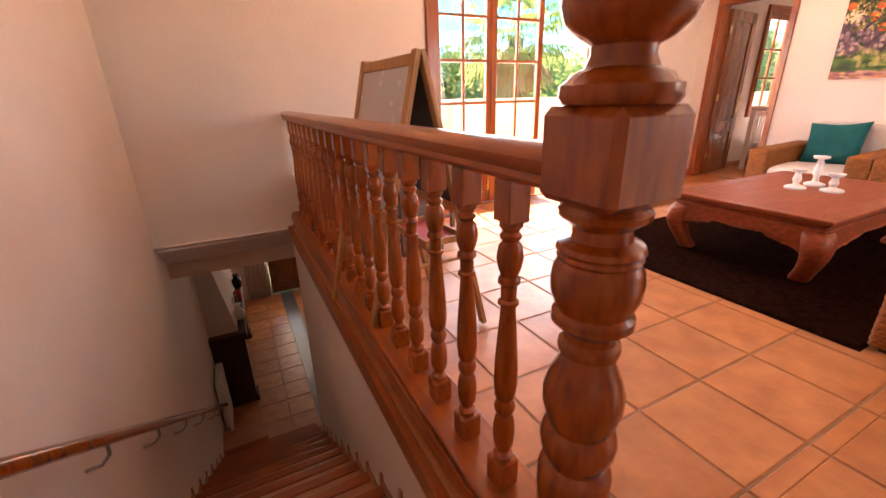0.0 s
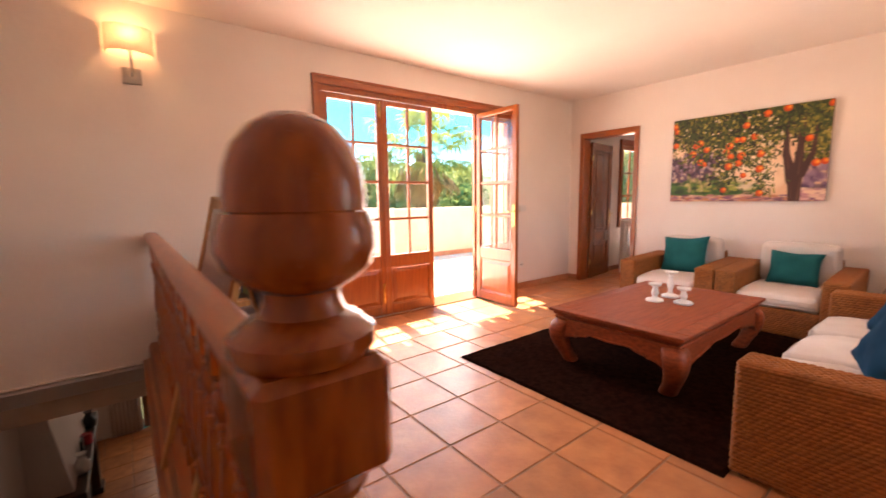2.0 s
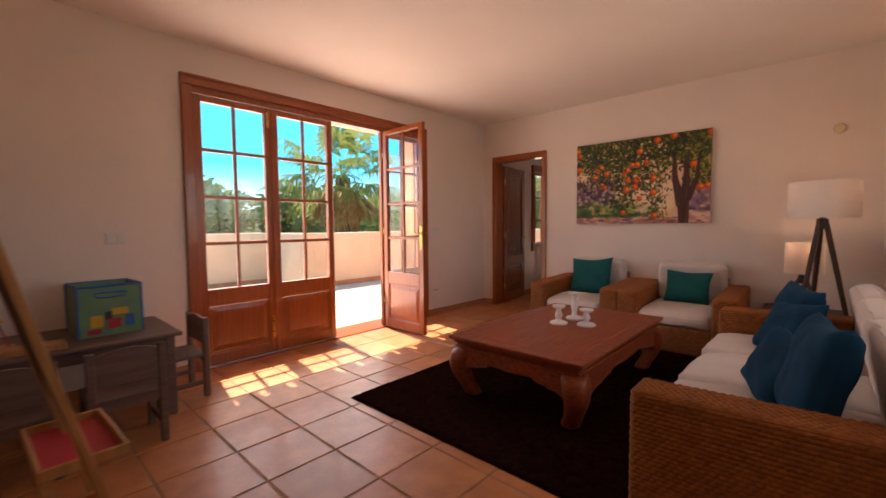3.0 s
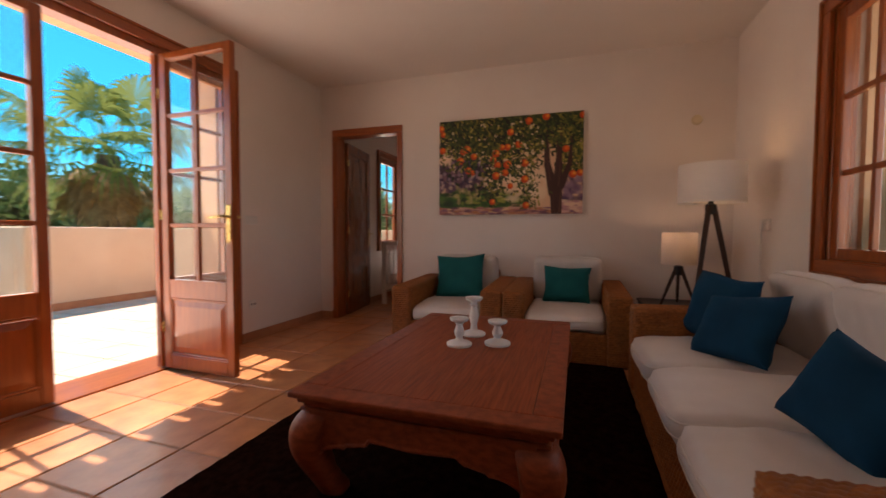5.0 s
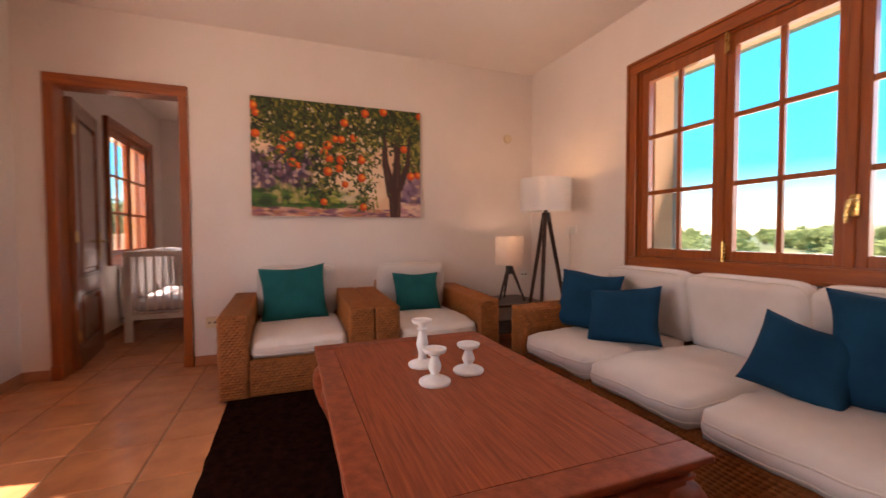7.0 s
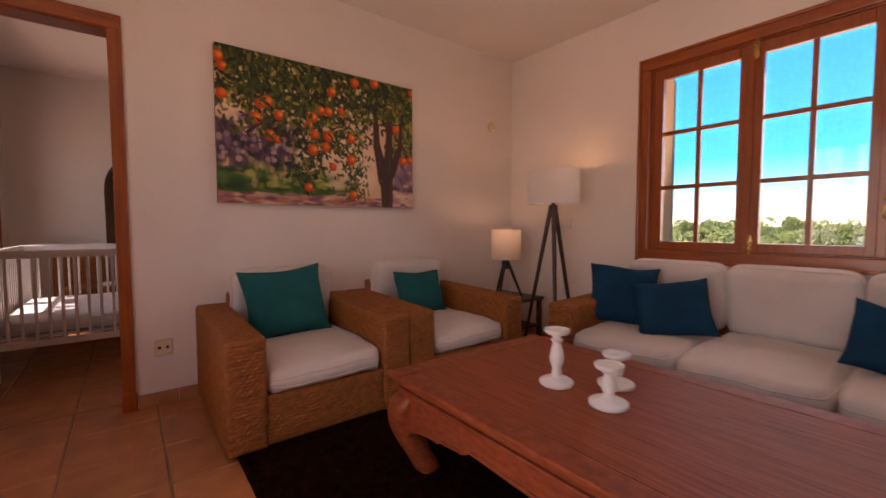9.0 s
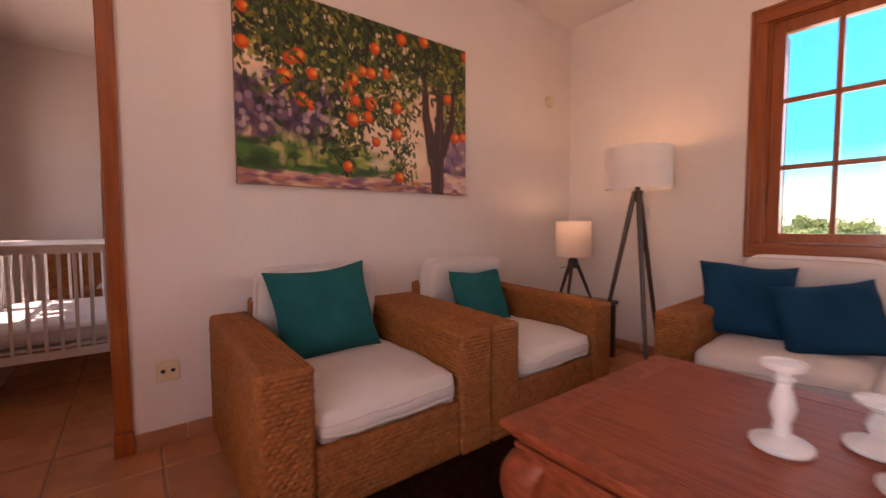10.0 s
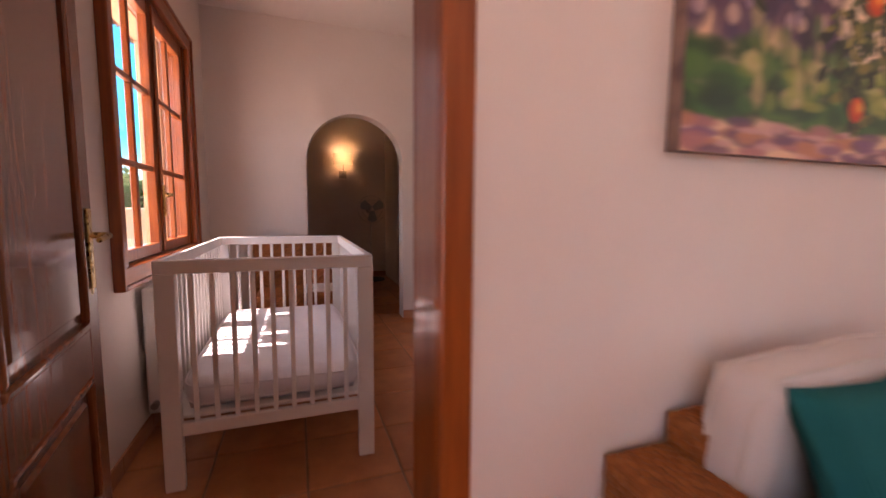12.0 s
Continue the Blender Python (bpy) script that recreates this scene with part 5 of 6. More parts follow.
# ---- picture ----
def painted_canvas(w, h, nu=400, nv=270):
    """A printed canvas of an orange tree: colours of the print worked out point by point; u to the right, v down, 0 to 1."""
    rng = np.random.RandomState(5)
    uni = rng.uniform
    U, V = np.meshgrid(np.linspace(0, 1, nu + 1), np.linspace(0, 1, nv + 1), indexing="ij")
    img = np.zeros((nu + 1, nv + 1, 3))
    img[:] = (0.74, 0.46, 0.28)

    def window(cu, cv, ru, rv):
        return (slice(max(0, int((cu - ru) * nu)), max(0, int((cu + ru) * nu) + 2)), slice(max(0, int((cv - rv) * nv)), max(0, int((cv + rv) * nv) + 2)))

    def blend(win, mask, col):
        img[win] = img[win] * (1 - mask[..., None]) + np.array(col) * mask[..., None]

    def blob(cu, cv, ru, rv, col, soft=0.25, power=1.0):
        win = window(cu, cv, ru, rv)
        d = ((U[win] - cu) / ru) ** 2 + ((V[win] - cv) / rv) ** 2
        blend(win, np.clip((1 - d) / soft, 0, 1) * power, col)

    def spots(n, u0, u1, v0, v1, ru, rv, cols, soft=0.8, power=0.8):
        for _ in range(n):
            k = uni(0.6, 1.4)
            blob(uni(u0, u1), uni(v0, v1), ru * k, rv * uni(0.6, 1.4), cols[rng.choice(len(cols))], soft, power)

    def limb(a, b, wa, wb, col):
        a, b = np.array(a), np.array(b)
        d = b - a
        t = np.clip(((U - a[0]) * d[0] + (V - a[1]) * d[1]) / (d @ d), 0, 1)
        dist = np.hypot((U - a[0] - t * d[0]) * 1.5, V - a[1] - t * d[1])
        blend((slice(None), slice(None)), np.clip((wa + (wb - wa) * t - dist) * 90, 0, 1), col)

    leaf_tones = np.array([(0.012, 0.026, 0.006), (0.03, 0.055, 0.010), (0.075, 0.095, 0.014), (0.20, 0.17, 0.025), (0.36, 0.30, 0.06), (0.008, 0.010, 0.005)])

    def leaves(n, fu, fv, p=(.26, .26, .20, .12, .05, .11), size=(0.016, 0.034)):
        for _ in range(n):
            cu, cv = fu(), fv()
            an, ln = rng.normal(1.2, 0.9), uni(*size)
            win = window(cu, cv, ln, ln)
            du, dv = (U[win] - cu) * 1.5, V[win] - cv
            a, b = du * math.cos(an) + dv * math.sin(an), -du * math.sin(an) + dv * math.cos(an)
            blend(win, np.clip((1 - (a / ln) ** 2 - (b / (ln * 0.42)) ** 2) * 3, 0, 1) * 0.95, leaf_tones[rng.choice(6, p=p)])

    # far background: purple shrubs with pale specks, a bright gap, grass, pink ground
    spots(420, -0.02, 0.36, 0.42, 0.76, 0.022, 0.035, [(0.05, 0.02, 0.05), (0.11, 0.05, 0.09), (0.20, 0.10, 0.13), (0.06, 0.04, 0.09), (0.03, 0.015, 0.025)])
    spots(45, -0.02, 0.34, 0.44, 0.72, 0.013, 0.022, [(0.50, 0.33, 0.33), (0.36, 0.24, 0.30), (0.62, 0.42, 0.32)], 0.7, 0.7)
    spots(60, 0.88, 1.02, 0.62, 0.86, 0.025, 0.035, [(0.08, 0.04, 0.09), (0.17, 0.09, 0.16), (0.30, 0.18, 0.24)])
    spots(230, -0.02, 0.62, 0.77, 0.92, 0.045, 0.028, [(0.02, 0.07, 0.012), (0.035, 0.12, 0.018), (0.07, 0.17, 0.025), (0.015, 0.045, 0.01)])
    spots(36, 0.10, 0.62, 0.78, 0.88, 0.028, 0.020, [(0.30, 0.33, 0.05), (0.20, 0.27, 0.04), (0.62, 0.50, 0.20)], 0.8, 0.7)
    spots(30, 0.12, 0.30, 0.70, 0.86, 0.012, 0.035, [(0.45, 0.36, 0.14), (0.10, 0.16, 0.03)], 0.8, 0.6)
    spots(26, 0.50, 0.78, 0.50, 0.86, 0.05, 0.08, [(0.86, 0.66, 0.46), (0.80, 0.58, 0.38)], 0.9, 0.7)
    spots(14, 0.34, 0.48, 0.55, 0.74, 0.03, 0.05, [(0.86, 0.64, 0.42)], 0.9, 0.7)
    spots(16, 0.0, 0.13, 0.26, 0.45, 0.035, 0.05, [(0.88, 0.62, 0.42), (0.80, 0.50, 0.32)], 0.9, 0.7)
    spots(190, -0.02, 1.02, 0.93, 1.0, 0.035, 0.014, [(0.42, 0.16, 0.15), (0.22, 0.09, 0.16), (0.60, 0.32, 0.26), (0.14, 0.06, 0.10), (0.50, 0.20, 0.10)], 0.8, 0.85)
    spots(40, 0.86, 1.02, 0.86, 0.98, 0.03, 0.02, [(0.70, 0.42, 0.36), (0.45, 0.20, 0.24), (0.80, 0.56, 0.40)], 0.8, 0.8)
    # foliage behind the trunk
    leaves(2300, lambda: uni(0.0, 1.0), lambda: abs(rng.normal(0, 0.18)), (.34, .24, .14, .08, .03, .17))
    leaves(500, lambda: uni(0.86, 1.0), lambda: uni(0.05, 0.60), (.15, .2, .22, .22, .15, .06))
    # trunk and forked limbs, with lighter bark on the sunny side
    bark = (0.060, 0.020, 0.014)
    for a, b, wa, wb in (((0.832, 1.0), (0.828, 0.74), 0.046, 0.056), ((0.815, 0.78), (0.770, 0.50), 0.052, 0.030), ((0.770, 0.52), (0.757, 0.08), 0.030, 0.020), ((0.835, 0.76), (0.845, 0.50), 0.045, 0.033),
                         ((0.845, 0.52), (0.850, 0.15), 0.032, 0.022), ((0.86, 0.72), (0.915, 0.50), 0.036, 0.022), ((0.915, 0.52), (0.925, 0.25), 0.022, 0.016)):
        limb(a, b, wa * 1.22, wb * 1.22, bark)
    for a, b, wa in (((0.85, 0.98), (0.86, 0.76), 0.010), ((0.845, 0.72), (0.856, 0.45), 0.008), ((0.79, 0.66), (0.765, 0.42), 0.007), ((0.815, 0.97), (0.81, 0.80), 0.006)):
        limb(a, b, wa, wa * 0.6, (0.17, 0.07, 0.045))
    for a, b in (((0.10, 0.02), (0.08, 0.42)), ((0.16, 0.05), (0.24, 0.40)), ((0.36, 0.0), (0.40, 0.42)), ((0.48, 0.05), (0.47, 0.55)), ((0.30, 0.55), (0.37, 0.80)), ((0.60, 0.1), (0.66, 0.78)), ((0.56, 0.1), (0.58, 0.5))):
        limb(a, b, 0.004, 0.002, (0.07, 0.03, 0.02))
    # hanging boughs
    green = (.24, .26, .22, .14, .06, .08)
    leaves(800, lambda: uni(0.05, 0.76), lambda: uni(0.0, 0.36))
    leaves(150, lambda: rng.normal(0.21, 0.06), lambda: uni(0.20, 0.52), green)
    leaves(430, lambda: rng.normal(0.45, 0.08), lambda: uni(0.25, 0.60), green)
    leaves(110, lambda: rng.normal(0.40, 0.05), lambda: uni(0.62, 0.80), green)
    leaves(40, lambda: rng.normal(0.39, 0.025), lambda: uni(0.80, 0.92), green)
    leaves(330, lambda: rng.normal(0.635, 0.045), lambda: uni(0.30, 0.95), (.2, .24, .24, .18, .09, .05), (0.012, 0.026))
    leaves(150, lambda: uni(0.72, 1.0), lambda: uni(0.0, 0.34))
    spots(70, 0.04, 0.75, 0.03, 0.55, 0.009, 0.014, [(0.88, 0.66, 0.46), (0.75, 0.60, 0.36)], 0.6, 0.75)
    fruit = [(.03, .14), (.025, .31), (.012, .08), (.21, .31), (.18, .335), (.16, .43), (.26, .39), (.25, .56), (.22, .535), (.52, .16), (.645, .06), (.46, .31), (.50, .31), (.575, .29), (.42, .37), (.40, .43), (.43, .49), (.50, .49),
             (.42, .60), (.485, .57), (.62, .48), (.62, .645), (.52, .71), (.395, .87), (.63, .91), (.89, .36), (.935, .61), (.98, .60), (.995, .04), (.76, .03)]
    for k, (fu, fv) in enumerate(fruit):
        r = uni(0.021, 0.030)
        blob(fu, fv, r, r * 1.5, (0.60, 0.06, 0.004), 0.3)
        blob(fu + 0.005, fv - 0.008, r * 0.75, r * 1.1, (0.86, 0.16, 0.008), 0.8, 0.95)
        if k % 3 != 1:
            blob(fu + 0.010, fv - 0.008, r * 0.42, r * 0.65, (0.90, 0.40, 0.05), 0.9, 0.8)
    leaves(170, lambda: uni(0.05, 0.72), lambda: uni(0.02, 0.62), green)
    verts = [((u - 0.5) * w, 0.0, (0.5 - v) * h) for u in np.linspace(0, 1, nu + 1) for v in np.linspace(0, 1, nv + 1)]
    q = nv + 1
    faces = [(i * q + j, i * q + j + 1, (i + 1) * q + j + 1, (i + 1) * q + j) for i in range(nu) for j in range(nv)]
    me = bpy.data.meshes.new("print")
    me.from_pydata(verts, [], faces)
    col = me.color_attributes.new("print", 'FLOAT_COLOR', 'POINT')
    col.data.foreach_set("color", np.concatenate([img, np.ones((nu + 1, nv + 1, 1))], -1).ravel().astype(np.float32))
    m = bpy.data.materials.new("printed_canvas")
    m.use_nodes = True
    at = m.node_tree.nodes.new("ShaderNodeVertexColor")
    at.layer_name = "print"
    bs = m.node_tree.nodes["Principled BSDF"]
    bs.inputs["Roughness"].default_value = 0.55
    m.node_tree.links.new(at.outputs[0], bs.inputs["Base Color"])
    me.materials.append(m)
    return me


CANVAS = material("canvas_edge", (0.34, 0.22, 0.17), 0.8, (0.16, 0.10, 0.09), 14, 0.1, 120)
art = thing("painting", pose(XE - 0.036, 1.766, 1.6535, 0, 0, 90), "large printed canvas of an orange tree on the wall", "picture")
pr = new("print", painted_canvas(1.414, 0.955))
pr.parent = art
pr.matrix_basis = pose(0, 0.002, 0, 0, 0, 180)
tagged(pr, "orange tree with fruit over a sunny garden")
boxed("stretcher", (-0.706, -0.034, -0.4765, 0.706, -0.0, 0.4765), CANVAS, art, 0.002)

# ---- small fittings on the walls ----
def wall_box(name, m, w, h, d, mat, label, category, kind="plate"):
    """A fitting whose back lies on the plane y = 0 and which stands out to -y."""
    t = thing(name, m, label, category)
    boxed("plate", (-w / 2, -d, -h / 2, w / 2, 0, h / 2), mat, t, 0.003)
    if kind == "switch":
        for k in (-1, 1):
            boxed("rocker", (k * w / 4 - w / 5.5, -d - 0.004, -h * 0.33, k * w / 4 + w / 5.5, -d, h * 0.33), PLASTIC_W, t, 0.002)
    if kind == "socket":
        bm = bmesh.new()
        for k in (-1, 1):
            lathe(bm, [(0.009, 0), (0.008, 0.003)], 12, m=Matrix.Translation((k * 0.019, -d - 0.001, 0)) @ pose(0, 0, 0, 90, 0, 0))
        part("outlet", bm, BLACK, t)
    return t


wall_box("light_switch", pose(1.58, YN, 1.10), 0.115, 0.085, 0.012, PLASTIC_W, "white double light switch beside the French door", "switch", "switch")
wall_box("light_switch", pose(4.87, YN, 1.10), 0.15, 0.08, 0.012, PLASTIC_W, "white triple light switch beside the open door leaf", "switch", "switch")
wall_box("socket", pose(4.87, YN, 0.33), 0.08, 0.08, 0.012, PLASTIC_W, "white wall socket above the skirting", "socket", "socket")
wall_box("antenna_socket", pose(XE, 2.772, 0.333, 0, 0, -90), 0.088, 0.088, 0.012, PLASTIC_C, "cream wall socket with two dark outlets", "socket", "socket")
wall_box("socket", pose(XE, -0.06, 0.61, 0, 0, -90), 0.08, 0.08, 0.012, PLASTIC_W, "white wall socket behind the table lamp", "socket", "socket")
wall_box("light_switch", pose(5.30, YS, 1.055, 0, 0, 180), 0.13, 0.08, 0.02, PLASTIC_W, "white switch and socket plate with a plug", "switch", "switch")
th = thing("smoke_detector", pose(XE, 0.136, 1.975, 0, 0, -90), "small round cream detector on the wall", "detector")
bm = bmesh.new()
lathe(bm, [(0.042, 0.0), (0.042, 0.018), (0.034, 0.028), (0.012, 0.03)], 24, m=pose(0, 0, 0, 90, 0, 0))
part("cover", bm, PLASTIC_C, th, smooth=True)
bm = bmesh.new()
tube(bm, [(5.30, YS + 0.03, 1.03), (5.295, YS + 0.035, 0.9), (5.31, YS + 0.03, 0.7), (5.29, YS + 0.04, 0.4), (5.28, YS + 0.06, 0.1), (5.12, 0.05, 0.008), (5.15, 0.2, 0.008)], 0.003, 6)
tagged(part("lamp_cable", bm, PLASTIC_W, smooth=True), "thin white lamp cable hanging down the wall", "cable")

# ---- children's corner ----
es = thing("easel", pose(0.955, 2.04, 0.0, 0, 0, 3.0), "double-sided wooden children's easel with whiteboard and chalkboard", "easel")
for s, mat, nm in ((-1, WHITEBOARD, "whiteboard"), (1, CHALKBOARD, "chalkboard")):
    tilt = pose(0, 0, 1.25, 0, -s * 13.5, 0)
    boxed("board_rail", (s * 0.012 - 0.01, -0.255, -0.045, s * 0.012 + 0.01, 0.255, 0.0), EASEL, es, 0.003, m=tilt)
    boxed("board_rail", (s * 0.012 - 0.01, -0.255, -0.66, s * 0.012 + 0.01, 0.255, -0.61), EASEL, es, 0.003, m=tilt)
    for y in (-0.275, 0.275):
        boxed("leg", (s * 0.012 - 0.012, y - 0.02, -1.275, s * 0.012 + 0.012, y + 0.02, 0.012), EASEL, es, 0.003, m=tilt)
    boxed(nm, (s * 0.012 - 0.004, -0.256, -0.612, s * 0.012 + 0.004, 0.256, -0.044), mat, es, 0.001, m=tilt)
bm = bmesh.new()
for a in ((0.10, -0.075, 0.395, 0.335, -0.06, 0.43), (0.10, 0.345, 0.395, 0.335, 0.36, 0.43), (0.10, -0.06, 0.395, 0.115, 0.345, 0.43), (0.32, -0.06, 0.395, 0.335, 0.345, 0.43)):
    box(bm, *a, 0.002)
part("tray_rim", bm, EASEL, es)
boxed("tray", (0.115, -0.06, 0.394, 0.32, 0.345, 0.402), REDTRAY, es, 0.001, "red tray bottom")
for y in (-0.25, 0.25):
    boxed("tray_strut", (-0.20, y - 0.012, 0.38, 0.22, y + 0.012, 0.394), EASEL, es, 0.002)
boxed("tray_strut", (0.10, -0.26, 0.38, 0.13, 0.26, 0.394), EASEL, es, 0.002)

kt = thing("kids_table", pose(1.27, 3.50, 0.0), "low grey-brown wooden children's table against the wall", "table")
boxed("tabletop", (-0.50, -0.34, 0.50, 0.50, 0.34, 0.525), KIDWOOD, kt, 0.006)
boxed("rail", (-0.45, -0.30, 0.43, 0.45, -0.28, 0.50), KIDWOOD, kt)
boxed("rail", (-0.45, 0.28, 0.43, 0.45, 0.30, 0.50), KIDWOOD, kt)
boxed("rail", (0.43, -0.28, 0.43, 0.45, 0.28, 0.50), KIDWOOD, kt)
for x in (-0.44, 0.44):
    for y in (-0.285, 0.285):
        boxed("leg", (x - 0.025, y - 0.025, 0, x + 0.025, y + 0.025, 0.50), KIDWOOD, kt, 0.004)


def kids_chair(m):
    c = thing("kids_chair", m, "small grey-brown wooden children's chair with a curved backrest", "chair", "children's chairs")
    for x in (-0.15, 0.15):
        boxed("back_leg", (x - 0.018, 0.13, 0, x + 0.018, 0.166, 0.55), KIDWOOD, c, 0.004)
        boxed("front_leg", (x - 0.018, -0.15, 0, x + 0.018, -0.114, 0.285), KIDWOOD, c, 0.004)
        boxed("side_rail", (x - 0.010, -0.114, 0.09, x + 0.010, 0.13, 0.12), KIDWOOD, c, 0.003)
    boxed("seat", (-0.17, -0.16, 0.285, 0.17, 0.16, 0.305), KIDWOOD, c, 0.006)
    bm = bmesh.new()
    prism(bm, [(-0.131, 0.37), (0.131, 0.37), (0.131, 0.53)] + [(0.131 - 0.262 * k / 10, 0.53 + 0.025 * math.sin(math.pi * k / 10)) for k in range(1, 10)] + [(-0.131, 0.53)], 0.140, 0.156, "y")
    part("backrest", bm, KIDWOOD, c)
    boxed("back_rail", (-0.131, 0.14, 0.24, 0.131, 0.156, 0.285), KIDWOOD, c, 0.002)
    return c


kc = kids_chair(pose(1.44, 3.02, 0, 0, 0, 180))
copy_thing(kc, pose(1.02, 3.00, 0, 0, 0, 176))
copy_thing(kc, pose(1.80, 3.50, 0, 0, 0, -88))

TOYBOX = material("green_mesh_plastic", (0.16, 0.30, 0.10), 0.5, (0.10, 0.24, 0.16), 9, 0.1, 60)
BLUE = material("blue_trim", (0.02, 0.14, 0.42), 0.5, (0.02, 0.11, 0.34), 6, 0.05, 50)
YELLOW = material("yellow_toy", (0.70, 0.42, 0.03), 0.45, (0.6, 0.34, 0.02), 6, 0.05, 50)
tb = thing("toy_box", pose(1.45, 3.55, 0.525, 0, 0, 4), "green fabric toy box with blue edges and handles, full of toys", "toy box")
bm = bmesh.new()
for a in ((-0.155, -0.15, 0, 0.155, -0.142, 0.30), (-0.155, 0.142, 0, 0.155, 0.15, 0.30), (-0.155, -0.142, 0, -0.147, 0.142, 0.30), (0.147, -0.142, 0, 0.155, 0.142, 0.30), (-0.147, -0.142, 0, 0.147, 0.142, 0.006)):
    box(bm, *a)
part("box_side", bm, TOYBOX, tb)
bm = bmesh.new()
tube(bm, [(-0.155, -0.15, 0.30), (0.155, -0.15, 0.30), (0.155, 0.15, 0.30), (-0.155, 0.15, 0.30), (-0.155, -0.15, 0.30)], 0.008, 6)
for sx in (-1, 1):
    for sy in (-1, 1):
        tube(bm, [(sx * 0.155, sy * 0.15, 0), (sx * 0.155, sy * 0.15, 0.30)], 0.007, 6)
part("edge_binding", bm, BLUE, tb, "blue edge binding")
bm = bmesh.new()
tube(bm, [(-0.07, -0.158, 0.235), (0.0, -0.162, 0.232), (0.07, -0.158, 0.235), (0.075, -0.158, 0.262), (-0.075, -0.158, 0.262), (-0.07, -0.158, 0.235)], 0.006, 6)
part("handle", bm, BLUE, tb, "blue handle")
for k, (x, z, w, h, mt) in enumerate(((-0.10, 0.09, 0.09, 0.07, YELLOW), (0.02, 0.07, 0.10, 0.06, REDTRAY), (0.13, 0.08, 0.07, 0.07, BLUE), (0.06, 0.14, 0.12, 0.04, YELLOW), (-0.12, 0.03, 0.10, 0.03, REDTRAY), (-0.02, 0.12, 0.05, 0.05, WALNUT))):
    boxed("printed_patch", (x * 0.7 - w / 3, -0.154, z - h / 2, x * 0.7 + w / 3, -0.1505, z + h / 2), mt, tb, 0.001)
bt = thing("bead_maze", pose(0.93, 3.38, 0.525), "wooden bead maze toy with a bent red wire", "toy")
boxed("base", (-0.12, -0.08, 0, 0.12, 0.08, 0.025), EASEL, bt)
bm = bmesh.new()
tube(bm, [(-0.10 + 0.20 * k / 12, 0.0, 0.02 + 0.24 * math.sin(math.pi * k / 12)) for k in range(13)], 0.004, 6)
part("wire", bm, REDTRAY, bt, "red wire", smooth=True)
for k in range(5):
    bm = bmesh.new()
    bmesh.ops.create_icosphere(bm, subdivisions=2, radius=0.018, matrix=Matrix.Translation((0.06 + 0.012 * k - 0.04, -0.01, 0.05 + 0.03 * k)))
    part("bead", bm, BLUE if k % 2 else YELLOW, bt, smooth=True)
boxed_plank = thing("wooden_tray", pose(1.02, 3.27, 0.525), "flat beech wooden tray on the children's table", "tray")
boxed("base", (-0.22, -0.06, 0, 0.22, 0.06, 0.035), EASEL, boxed_plank)

# ---- bedroom ----
cot = thing("cot", pose(6.97, 3.285, 0.0), "white wooden slatted baby cot with a mattress", "cot")
CL, CW, CH = 1.30, 0.388, 0.868
for x in (0.0, CL - 0.03):
    for s in (-1, 1):
        y0, y1 = sorted((s * CW, s * (CW - 0.065)))
        bm = bmesh.new()
        box(bm, x, y0, 0.0, x + 0.03, y1, CH - 0.05, 0.003)
        for z in (0.21, 0.245, 0.46):
            lathe(bm, [(0.006, 0.0), (0.006, 0.002)], 8, m=Matrix.Translation((x - 0.0015, (y0 + y1) / 2 + 0.012 * s, z)) @ pose(0, 0, 0, 0, 90, 0))
        part("post", bm, WHITEWOOD, cot)
    boxed("end_rail", (x, -CW, CH - 0.05, x + 0.03, CW, CH), WHITEWOOD, cot)
    boxed("end_rail", (x + 0.003, -CW + 0.065, 0.21, x + 0.027, CW - 0.065, 0.26), WHITEWOOD, cot)
    for k in range(9):
        y = -CW + 0.065 + (2 * CW - 0.13) * (k + 0.7) / 9.4
        boxed("slat", (x + 0.009, y - 0.009, 0.26, x + 0.021, y + 0.009, CH - 0.05), WHITEWOOD, cot, 0.002)
for s in (-1, 1):
    y0, y1 = sorted((s * CW, s * (CW - 0.025)))
    boxed("side_rail", (0.03, y0, CH - 0.05, CL - 0.03, y1, CH), WHITEWOOD, cot)
    boxed("side_rail", (0.03, y0, 0.22, CL - 0.03, y1, 0.27), WHITEWOOD, cot)
    for k in range(17):
        x = 0.03 + (CL - 0.06) * (k + 0.7) / 17.4
        boxed("slat", (x - 0.009, (y0 + y1) / 2 - 0.006, 0.27, x + 0.009, (y0 + y1) / 2 + 0.006, CH - 0.05), WHITEWOOD, cot, 0.002)
boxed("base", (0.03, -CW + 0.03, 0.265, CL - 0.03, CW - 0.03, 0.28), WHITEWOOD, cot)
MATTRESS = material("quilted_mattress", (0.72, 0.69, 0.70), 0.9, (0.66, 0.63, 0.65), 8, 0.3, 200, sheen=0.2)
me, pipes = cushion_mesh(CL - 0.09, 2 * CW - 0.08, 0.115, MATTRESS, 21, 0.25, 34, 0.05, 0.004)
mt = new("mattress", me)
mt.matrix_basis = pose(6.97 + CL / 2, 3.285, 0.281)
tagged(mt, "pale lilac quilted mattress in the cot", "mattress")
bm = bmesh.new()
for loop in pipes:
    tube(bm, loop + loop[:2], 0.004, 6, False)
part("piping", bm, MATTRESS, mt, smooth=True)
radiator(pose(8.12, BYN, 0.0, 0, 0, 180), "white column radiator below the bedroom window", 12)

